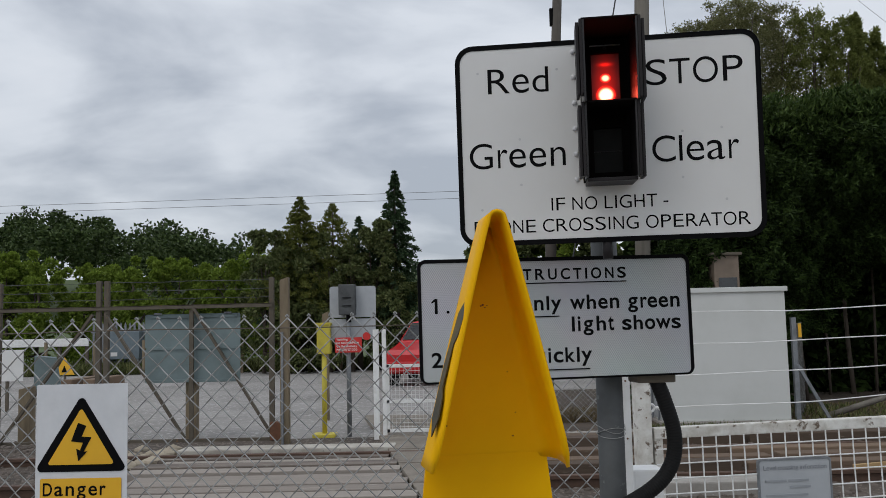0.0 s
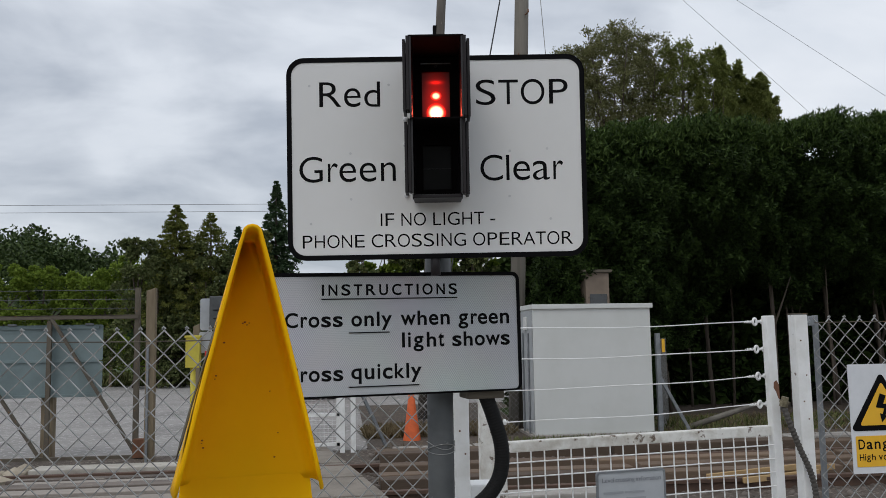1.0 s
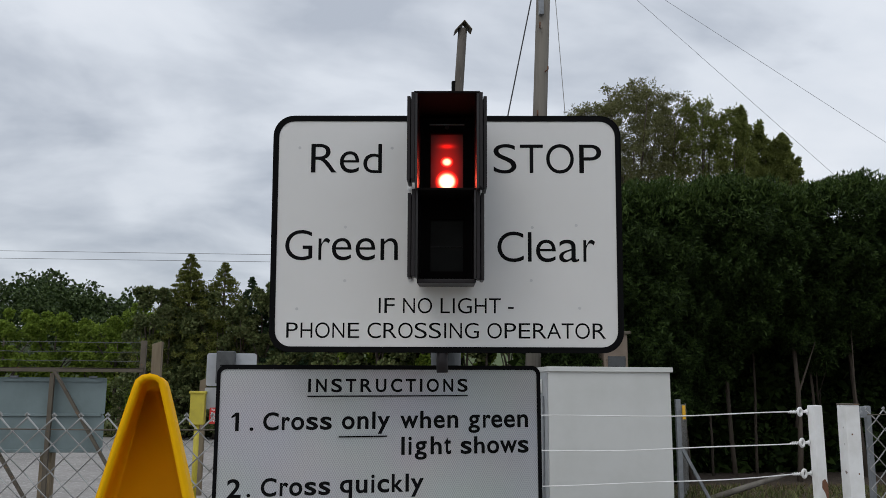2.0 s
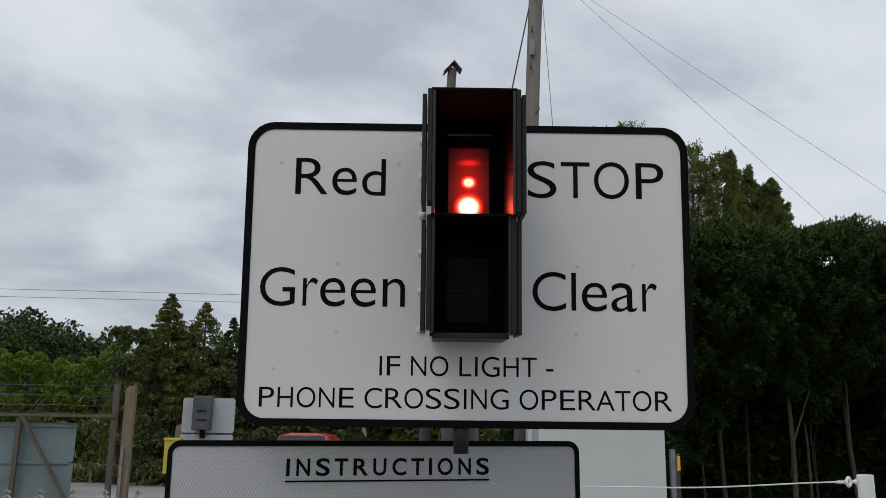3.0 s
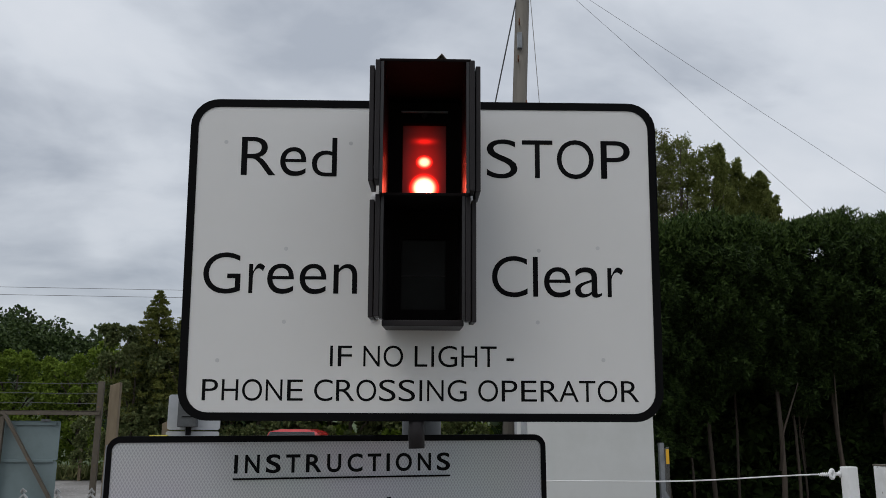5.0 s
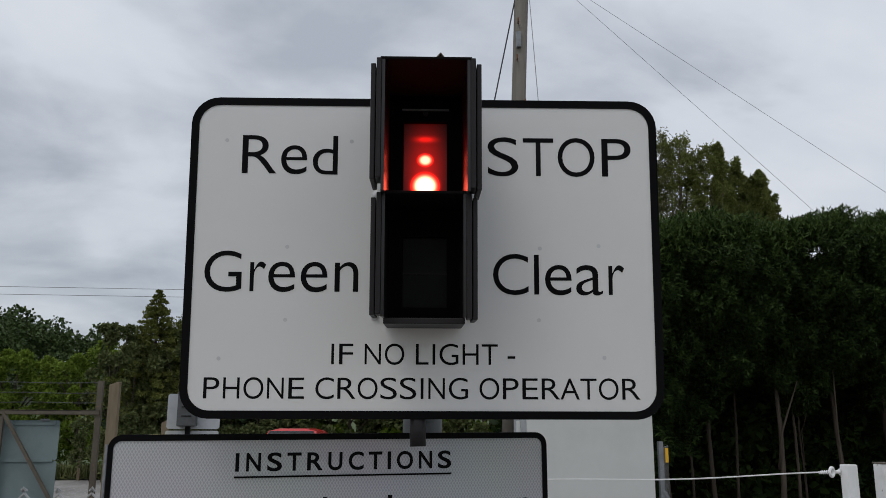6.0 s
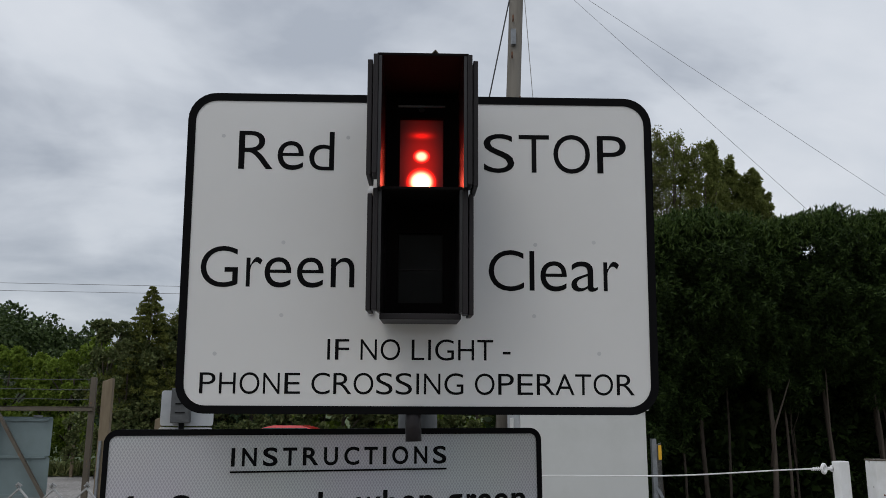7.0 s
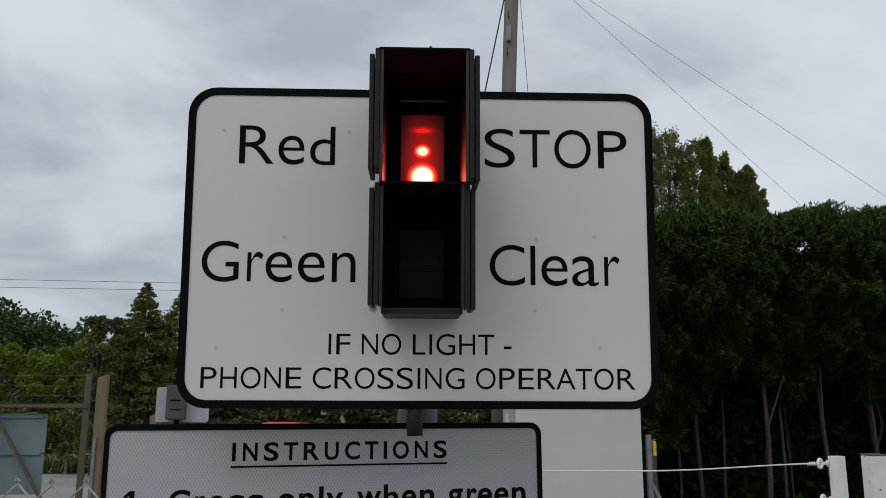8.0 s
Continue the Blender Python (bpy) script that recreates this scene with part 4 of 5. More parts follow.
def path_edge(y, right):
    return 0.19 + 0.174 * (9.2 - y) if right else -0.68 + 0.19 * (8.8 - y)


for i, (ya, yb) in enumerate(((6.2, 7.3), (7.32, 8.3), (8.32, 9.2), (9.22, 10.2), (10.22, 11.3), (11.32, 12.6))):
    bm = bmesh.new()
    box(bm, (0, ya, 0.0), (1, yb, 0.195 + 0.006 * i), 0.012)
    for v in bm.verts:
        v.co.x = path_edge(v.co.y, False) + v.co.x * (path_edge(v.co.y, True) - path_edge(v.co.y, False))
    part("slab", bm, M_PATH, path_slab)

# loose rubble at the end of the deck
for i in range(34):
    bm = bmesh.new()
    r = rng.uniform(0.04, 0.15)
    bmesh.ops.create_icosphere(bm, subdivisions=1, radius=r)
    for v in bm.verts:
        v.co *= rng.uniform(0.7, 1.15)
        v.co.z *= 0.6
    ob = tagged(part("rubble_stone", bm, M_STONE), "broken pale stone lying beside the crossing boards", "stone", "rubble stones")
    ob.location = (rng.uniform(-3.85, -3.2), rng.uniform(8.1, 9.9), 0.10 + r * 0.4)


def scatter_stones():
    g = np.random.default_rng(5)
    phi = (1 + 5 ** 0.5) / 2
    base = np.array([(-1, phi, 0), (1, phi, 0), (-1, -phi, 0), (1, -phi, 0), (0, -1, phi), (0, 1, phi), (0, -1, -phi), (0, 1, -phi), (phi, 0, -1), (phi, 0, 1), (-phi, 0, -1), (-phi, 0, 1)]) / 1.9
    tris = np.array([(0, 11, 5), (0, 5, 1), (0, 1, 7), (0, 7, 10), (0, 10, 11), (1, 5, 9), (5, 11, 4), (11, 10, 2), (10, 7, 6), (7, 1, 8), (3, 9, 4), (3, 4, 2), (3, 2, 6), (3, 6, 8), (3, 8, 9), (4, 9, 5), (2, 4, 11), (6, 2, 10), (8, 6, 7), (9, 8, 1)])
    n = 7000
    xs, ys = g.uniform(-6, 8.5, n), g.uniform(7.0, 10.6, n)
    keep = ~((xs > -4.0) & (xs < 0.4))
    xs, ys = xs[keep], ys[keep]
    n = len(xs)
    zs = 0.04 + (ys - 7.2) * 0.042
    size = g.uniform(0.015, 0.04, (n, 1, 1))
    v = base[None] * size * g.uniform(0.7, 1.2, (n, 12, 3)) * np.array([1.2, 1.2, 0.8])
    v += np.stack([xs, ys, zs], 1)[:, None]
    f = (tris[None] + 12 * np.arange(n)[:, None, None]).reshape(-1, 3)
    tagged(stuff_mesh("ballast_stones", v.reshape(-1, 3), f, material("loose_ballast", (0.085, 0.068, 0.055), 0.95, dark=(0.05, 0.04, 0.03), fine=40, per_island=0.7, light=(0.19, 0.16, 0.14))), "loose brown and grey ballast stones", "ballast")


scatter_stones()

for i, (xa, ya, xb, yb, z) in enumerate(((3.62, 7.72, 5.0, 7.95, 0.17), (3.52, 7.60, 4.55, 7.86, 0.195), (3.85, 7.55, 4.7, 7.72, 0.16))):
    bm = bmesh.new()
    bar(bm, (xa, ya, z), (xb, yb, z + 0.02), 0.030, 0.055, 0.004)
    tagged(part("timber_plank", bm, M_NEWWOOD), "new yellow sawn timber plank lying by the track", "plank", "timber planks")
bm = bmesh.new()
box(bm, (1.35, 7.25, 0.02), (2.95, 7.55, 0.16), 0.015)
tagged(part("trough_lid", bm, M_CONC), "grey concrete cable trough lid beside the rail", "cable trough")
for i in range(12):
    bm = bmesh.new()
    box(bm, (0.75 + i * 1.0, 10.18, 0.10), (1.735 + i * 1.0, 10.50, 0.195 + 0.01 * (i % 2)), 0.012)
    tagged(part("cable_trough", bm, M_CONC), "weathered concrete cable trough section along the track", "cable trough", "cable troughs")


# Soil over the gravel; the hedge's shade is put into its dark colour.
sheet("trackside_soil", [(10.45, 0.165), (10.6, 0.17), (14, 0.17), (17, 0.17)], 0.45, 25, M_SOIL, "bare soil beside the track, hedge shade put into its dark colour", 0.012, 20)
beam_rng = random.Random(17)
for i, (yb, zb, hb) in enumerate(((10.02, 0.14, 0.05), (9.76, 0.13, 0.085), (9.50, 0.12, 0.12), (8.72, 0.09, 0.13), (8.40, 0.08, 0.12), (8.12, 0.07, 0.11))):
    xb = 0.45 + beam_rng.uniform(0, 0.2)
    while xb < 9.0:
        ln = beam_rng.uniform(2.2, 2.7)
        bm = bmesh.new()
        box(bm, (xb, yb, zb - 0.08), (xb + ln, yb + 0.21, zb + hb + beam_rng.uniform(-0.02, 0.02)), 0.012)
        tagged(part("timber_beam", bm, M_OLDBEAM), "old brown timber beam lying along the track", "beam", "timber beams")
        xb += ln + beam_rng.uniform(0.02, 0.12)
bm = bmesh.new()
tube(bm, [(4.90, 11.4, 0.20), (5.45, 11.4, 0.36), (6.0, 11.4, 0.52)], 0.04, 9, radii=[0.04, 0.042, 0.03])
tagged(part("fallen_log", bm, M_POLE, smooth=True), "grey fallen log leaning in the weeds", "log")


# ---- equipment cabinet and its surroundings ----
def cabinet():
    ob = thing("equipment_cabinet", "pale grey steel trackside equipment cabinet on a plinth", "cabinet", pose(2.56, 10.98, 0))
    bm = bmesh.new()
    box(bm, (0.11, 0.0, 0.22), (1.735, 0.75, 1.88), 0.006)
    part("body", bm, M_CAB, ob)
    bm = bmesh.new()
    box(bm, (0.09, -0.03, 1.876), (1.768, 0.79, 1.94), 0.006)
    part("lid", bm, M_CAB, ob)
    bm = bmesh.new()
    box(bm, (0.098, 0.03, 0.25), (0.1085, 0.72, 1.86), 0.005)
    part("side_door", bm, M_CABEDGE, ob)
    bm = bmesh.new()
    box(bm, (0.072, 0.30, 1.60), (0.0975, 0.46, 1.78), 0.008)
    part("lock_cover", bm, M_CAB, ob)
    for y in (0.22, 0.56):
        bm = bmesh.new()
        tube(bm, [(0.084, y, 0.2), (0.084, y, 1.56)], 0.013, 8)
        part("riser_pipe", bm, M_GALV, ob)
    bm = bmesh.new()
    box(bm, (0.07, -0.06, 0.0), (1.79, 0.82, 0.22), 0.01)
    part("plinth", bm, M_CONC, ob)


cabinet()


def braced_post():
    ob = thing("strainer_post", "grey galvanised angle post with a raking brace", "post", pose(4.41, 11.05, 0))
    bm = bmesh.new()
    box(bm, (-0.03, -0.03, 0.1), (0.03, 0.03, 1.53), 0.003)
    part("shaft", bm, M_GALV, ob)
    bm = bmesh.new()
    bar(bm, (0.02, -0.02, 0.92), (0.42, -0.05, 0.15), 0.04)
    part("brace", bm, M_GALV, ob)
    bm = bmesh.new()
    box(bm, (0.045, -0.05, 1.27), (0.085, -0.035, 1.45), 0.002)
    part("tag", bm, M_DYELLOW, ob, "small yellow tag")


braced_post()


def woven_fence(label, a, b, low, high, pitch=0.07):
    """A far chain-link panel as one sheet of fine wires."""
    ob = thing("mesh_fence", label, "fence", pose(*a, 0, 0, 0, math.degrees(math.atan2(b[1] - a[1], b[0] - a[0]))), "far mesh fences")
    length = math.hypot(b[0] - a[0], b[1] - a[1])
    bm = bmesh.new()
    h = high - low
    n = int((length + h) / pitch)
    for k in range(n):
        s = k * pitch
        for flip in (False, True):
            x0, z0, x1, z1 = s, 0.0, s - h, h
            if x0 > length:
                z0, x0 = x0 - length, length
            if x1 < 0:
                z1, x1 = h + x1, 0.0
            if z1 - z0 < 0.02:
                continue
            if flip:
                x0, x1 = length - x0, length - x1
            bar(bm, (x0, 0.002 if flip else -0.002, low + z0), (x1, 0.002 if flip else -0.002, low + z1), 0.0035)
    part("mesh", bm, M_WIRE, ob)
    return ob


woven_fence("galvanised mesh fence running back from the braced post", (4.44, 11.1), (5.1, 12.5), 0.2, 1.45)
woven_fence("galvanised mesh fence between cabinet and cone", (1.15, 11.6), (2.52, 11.3), 0.2, 1.40)

shed = thing("shed", "small beige shed under the hedge behind the cabinet", "shed", pose(3.86, 12.5, 0.19))
bm = bmesh.new()
box(bm, (0, 0, 0), (0.37, 0.5, 2.28), 0.01)
part("wall", bm, M_BEIGE, shed)
bm = bmesh.new()
box(bm, (0.06, -0.012, 1.66), (0.33, 0.01, 1.95), 0.004)
part("window", bm, M_GLASS, shed)
bm = bmesh.new()
box(bm, (-0.04, -0.05, 2.28), (0.41, 0.55, 2.325), 0.01)
part("roof", bm, M_GATEFR, shed)


# ---- poles and overhead wires ----
def telegraph_pole():
    ob = thing("telegraph_pole", "tall grey weathered wooden telegraph pole leaning slightly", "telegraph pole", pose(2.651, 12.2, 0.1))
    bm = bmesh.new()
    tube(bm, [(0.0, 0, 0), (0.197, 0, 5.0), (0.41, 0, 10.4)], 0.12, 18, radii=[0.112, 0.108, 0.104])
    part("shaft", bm, M_POLE, ob, smooth=True)
    for z in (5.6, 6.3, 7.0, 7.6, 8.2, 8.8):
        bm = bmesh.new()
        s = 1 if int(z * 10) % 2 else -1
        tube(bm, [(0.038 * z + s * 0.05, -0.10, z), (0.038 * z + s * 0.07, -0.20, z), (0.038 * z + s * 0.07, -0.20, z + 0.05)], 0.012, 6)
        part("step_iron", bm, M_RUST, ob)
    bm = bmesh.new()
    box(bm, (0.20, -0.16, 7.2), (0.27, -0.09, 7.45), 0.004)
    part("bracket", bm, M_GALV, ob)
    return ob


telegraph_pole()
vent = thing("capped_pole", "slim weathered pole with a bent metal cap", "pole", pose(1.465, 14.0, 0.15))
bm = bmesh.new()
tube(bm, [(0, 0, 0), (0.20, 0, 3.5), (0.448, 0, 7.72)], 0.08, 14, radii=[0.10, 0.088, 0.078])
part("shaft", bm, M_DARKPOLE, vent, smooth=True)
bm = bmesh.new()
for s, t in ((-1, 0.08), (1, 0.10)):
    bar(bm, (0.452 + s * 0.15, 0, 7.66 + 0.02 * s), (0.47, 0, 7.84), 0.22, 0.014)
part("cap", bm, M_GATEFR, vent)
bm = bmesh.new()
box(bm, (0.26, -0.04, 6.45), (0.35, 0.04, 6.75), 0.005)
part("bracket", bm, M_BLACK, vent)
bm = bmesh.new()
box(bm, (0.22, -0.03, 5.7), (0.29, 0.03, 6.0), 0.005)
part("bracket", bm, M_BLACK, vent)


def cable(name, label, a, b, sag, r, mat=M_BLACKWIRE):
    a, b = Vector(a), Vector(b)
    pts = [a.lerp(b, t) - Vector((0, 0, sag * 4 * t * (1 - t))) for t in (i / 24 for i in range(25))]
    bm = bmesh.new()
    tube(bm, pts, r, 5)
    return tagged(part(name, bm, mat), label, "overhead wire", "overhead wires")


cable("overhead_wire", "thin dark overhead wire above the far trees", (-40, 30.6, 6.09), (30, 29.8, 6.49), 0.0, 0.008, M_LINE)
cable("overhead_wire", "thin dark overhead wire above the far trees", (-40, 30.6, 5.83), (30, 29.8, 6.23), 0.0, 0.008, M_LINE)
cable("overhead_wire", "thin dark overhead wire from the telegraph pole", (3.0, 12.2, 8.975), (7.8, 12.5, 4.95), 0.0, 0.003, M_LINE)
cable("overhead_wire", "thin dark overhead wire from the telegraph pole", (3.0, 12.2, 8.906), (9.3, 12.2, 4.96), 0.0, 0.003, M_LINE)
cable("stay_wire", "dark stay wire beside the telegraph pole", (2.979, 12.2, 8.70), (1.27, 12.2, 0.17), 0.0, 0.011)
cable("stay_wire", "thin stay wire beside the telegraph pole", (3.46, 14.0, 10.4), (3.99, 14.0, 2.2), 0.0, 0.007, M_WIRE)


# ---- security gates on the far side ----
def security_gate():
    ob = thing("security_gate", "weathered steel double gate topped with barbed wire", "gate", pose(0, 10.4, 0))
    for x in (-2.29, -4.36, -4.46, -5.72, -7.9):
        bm = bmesh.new()
        box(bm, (x - 0.03, -0.03, 0.16), (x + 0.03, 0.03, 2.18), 0.004)
        part("upright", bm, M_GATEFR, ob)
    bm = bmesh.new()
    box(bm, (-8.0, -0.05, 1.81), (-2.27, -0.03, 1.86), 0.004)
    box(bm, (-8.0, -0.05, 1.85), (-2.27, 0.03, 1.86))
    part("top_rail", bm, M_GATEFR, ob)
    for x in (-3.29, -6.6):
        bm = bmesh.new()
        box(bm, (x - 0.025, -0.035, 0.2), (x + 0.025, 0.01, 1.80), 0.004)
        part("mid_upright", bm, M_GATEFR, ob)
    for (xa, za), (xb, zb) in (((-3.26, 1.82), (-2.26, 0.20)), ((-4.36, 1.76), (-3.36, 0.22)), ((-4.52, 1.76), (-5.66, 0.20)), ((-5.76, 1.76), (-6.6, 0.2))):
        bm = bmesh.new()
        bar(bm, (xa, -0.045, za), (xb, -0.045, zb), 0.05, 0.03)
        part("brace", bm, M_GATEFR, ob)
    bm = bmesh.new()
    box(bm, (-8.0, -0.03, 0.16), (-2.29, 0.02, 0.21), 0.003)
    part("bottom_rail", bm, M_GATEFR, ob)
    for z in (2.155, 2.045, 1.94):
        bm = bmesh.new()
        pts = [(-8.0 + 5.7 * i / 30, 0, z + 0.004 * math.sin(i * 1.3 + z * 9)) for i in range(31)]
        tube(bm, pts, 0.0035, 5)
        for i in range(0, 60):
            x = -8.0 + 5.7 * (i + 0.5) / 60
            bar(bm, (x, -0.01, z - 0.012), (x + 0.01, 0.01, z + 0.012), 0.0025)
        part("barbed_wire", bm, M_POLEG, ob)


security_gate()
for x0, x1, lab in ((-3.90, -2.70, "blue-grey back of a road sign fixed to the steel gate"),):
    ob = thing("road_sign_back", lab, "sign", pose(0, 10.46, 0))
    for za, zb in ((1.325, 1.748), (0.895, 1.317)):
        bm = bmesh.new()
        plate(bm, rounded_outline(x0, za, x1, zb, 0.02, 3), 0.0, 0.005)
        part("panel", bm, M_BOARD, ob)
    for z in (1.715, 1.321, 0.915):
        bm = bmesh.new()
        box(bm, (x0 + 0.05, -0.02, z - 0.016), (x1 - 0.04, -0.001, z + 0.016), 0.002)
        part("stiffener", bm, M_BOARD, ob)
    for x in (x0 + 0.12, x1 - 0.2):
        bm = bmesh.new()
        box(bm, (x, -0.03, 1.74), (x + 0.09, 0.0, 1.765), 0.003)
        part("clip", bm, M_GALV, ob)


def timber(name, label, x, y, w, top, low=0.1):
    bm = bmesh.new()
    box(bm, (-w / 2, -w / 2, low), (w / 2, w / 2, top), 0.008)
    for v in bm.verts:
        if v.co.z > top - 0.05:
            v.co.z += 0.02 * (1 if v.co.x > 0 else -0.6)
    ob = tagged(part(name, bm, M_WOOD), label, "post", "timber posts")
    ob.location = (x, y, 0)


timber("timber_post", "tall brown weathered timber gate post", -2.075, 10.15, 0.105, 2.14)
timber("timber_post", "short timber post behind the gate sign", -3.35, 10.62, 0.135, 0.92)
timber("timber_post", "short timber post behind the gate sign", -5.46, 10.62, 0.15, 0.86)
timber("timber_post", "thin timber fence post beyond the gate", -1.95, 12.5, 0.09, 1.75)
bm = bmesh.new()
box(bm, (-2.30, 10.30, 0.18), (-2.17, 10.42, 0.40), 0.01)
tagged(part("gate_lock", bm, M_RUST), "rusty red gate lock at the foot of the gate", "lock")
strip = thing("steel_stop", "grey steel gate stop beside the timber post", "post", pose(-2.095, 10.08, 0))
bm = bmesh.new()
box(bm, (-0.012, -0.02, 0.1), (0.012, 0.02, 1.5), 0.002)
part("shaft", bm, M_GALV, strip)


def far_signal():
    ob = thing("far_crossing_sign", "grey backs of the opposite crossing signs on a pole", "sign", pose(0, 10.6, 0))
    bm = bmesh.new()
    tube(bm, [(-1.36, 0, 0.1), (-1.36, 0, 2.0)], 0.03, 14)
    part("pole", bm, M_GALV, ob, smooth=True)
    bm = bmesh.new()
    plate(bm, rounded_outline(-1.602, 1.66, -1.012, 2.055, 0.03, 4), 0.05, 0.055)
    part("upper_back", bm, M_INFO, ob)
    bm = bmesh.new()
    plate(bm, rounded_outline(-1.612, 1.385, -1.02, 1.642, 0.02, 4), 0.06, 0.065)
    part("lower_back", bm, M_INFO, ob)
    bm = bmesh.new()
    box(bm, (-1.47, -0.10, 1.69), (-1.26, 0.045, 2.075), 0.012)
    part("lamp_box", bm, M_POLEG, ob, "dark grey lamp housing")
    for z in (1.80, 1.90):
        bm = bmesh.new()
        box(bm, (-1.42, -0.112, z), (-1.31, -0.098, z + 0.010), 0.002)
        part("latch", bm, M_BLACK, ob)
    bm = bmesh.new()
    box(bm, (-1.38, -0.04, 1.60), (-1.33, 0.04, 1.70), 0.004)
    part("clamp", bm, M_BLACK, ob)


far_signal()
notice = thing("trespass_notice", "red trespass warning notice with white lettering", "notice", pose(-1.525, 10.55, 1.218))
bm = bmesh.new()
plate(bm, rounded_outline(0, 0, 0.34, 0.19, 0.008, 3), 0.0, 0.004)
part("panel", bm, M_RED, notice)
for body, u1, w in (("Warning", 0.16, 0.152), ("Do not trespass", 0.30, 0.110), ("on the Railway", 0.28, 0.066), ("Penalty £1000", 0.28, 0.022)):
    lettering(body, 0.02, u1, w, w + 0.028, -0.002, M_SIGN, notice, 0.02)
bm = bmesh.new()
plate(bm, [(0.40 + 0.05 * math.cos(a), 0.20 + 0.05 * math.sin(a)) for a in (i * math.tau / 20 for i in range(20))], 0.0, 0.004)
part("roundel", bm, M_RED, notice)


def phone_post():
    ob = thing("telephone_post", "faded yellow trackside telephone box on a thin post", "telephone", pose(-1.675, 10.62, 0))
    bm = bmesh.new()
    tube(bm, [(0, 0, 0.2), (0, 0, 1.25)], 0.032, 12)
    part("post", bm, M_PHONE, ob, smooth=True)
    bm = bmesh.new()
    box(bm, (-0.085, -0.06, 1.205), (0.085, 0.08, 1.59), 0.012)
    box(bm, (-0.095, -0.075, 1.57), (0.095, 0.09, 1.60), 0.006)
    part("phone_box", bm, M_PHONE, ob)
    bm = bmesh.new()
    box(bm, (-0.14, -0.12, 0.17), (0.14, 0.12, 0.215), 0.01)
    part("base", bm, M_PHONE, ob)


phone_post()


def far_wicket():
    ob = thing("far_wicket_gate", "white framed mesh pedestrian gate across the footpath", "gate", pose(0, 10.3, 0))
    for x, top, w in ((-0.985, 1.50, 0.07), (-0.885, 1.50, 0.05), (0.14, 1.5, 0.06), (0.27, 1.5, 0.06)):
        bm = bmesh.new()
        box(bm, (x - w / 2, -0.03, 0.15), (x + w / 2, 0.03, top), 0.004)
        part("post", bm, M_WPAINT, ob)
    for z in (1.05, 0.62, 0.27):
        bm = bmesh.new()
        box(bm, (-0.86, -0.02, z - 0.02), (0.11, 0.02, z + 0.02), 0.003)
        part("rail", bm, M_WPAINT, ob)
    for x in (-0.845, 0.09):
        bm = bmesh.new()
        box(bm, (x - 0.02, -0.02, 0.25), (x + 0.02, 0.02, 1.07), 0.003)
        part("stile", bm, M_WPAINT, ob)
    bm = bmesh.new()
    for k in range(1, 20):
        x = -0.845 + 0.048 * k
        bar(bm, (x, -0.022, 0.27), (x, -0.022, 1.05), 0.0032)
    for k in range(1, 17):
        z = 0.27 + 0.048 * k
        bar(bm, (-0.845, -0.028, z), (0.09, -0.028, z), 0.0032)
    part("mesh", bm, M_WPAINT, ob)
    bm = bmesh.new()
    bar(bm, (0.31, 0.05, 1.0), (0.70, 0.3, 0.15), 0.035)
    part("brace", bm, M_GALV, ob)


far_wicket()


def traffic_cone():
    ob = thing("traffic_cone", "dirty orange traffic cone standing by the path", "traffic cone", pose(1.05, 11.2, 0.11))
    bm = bmesh.new()
    prof = [(0.125, 0.03), (0.098, 0.2), (0.068, 0.42), (0.036, 0.68), (0.028, 0.71), (0.018, 0.71)]
    rings = [[bm.verts.new((r * math.cos(a), r * math.sin(a), z)) for a in (i * math.tau / 20 for i in range(20))] for r, z in prof]
    for a, b in zip(rings, rings[1:]):
        for i in range(20):
            bm.faces.new((a[i], a[(i + 1) % 20], b[(i + 1) % 20], b[i]))
    bm.faces.new(rings[-1])
    part("cone", bm, M_ORANGE, ob, smooth=True)
    bm = bmesh.new()
    box(bm, (-0.19, -0.19, 0.0), (0.19, 0.19, 0.035), 0.012)
    part("base", bm, M_ORANGE, ob)


traffic_cone()


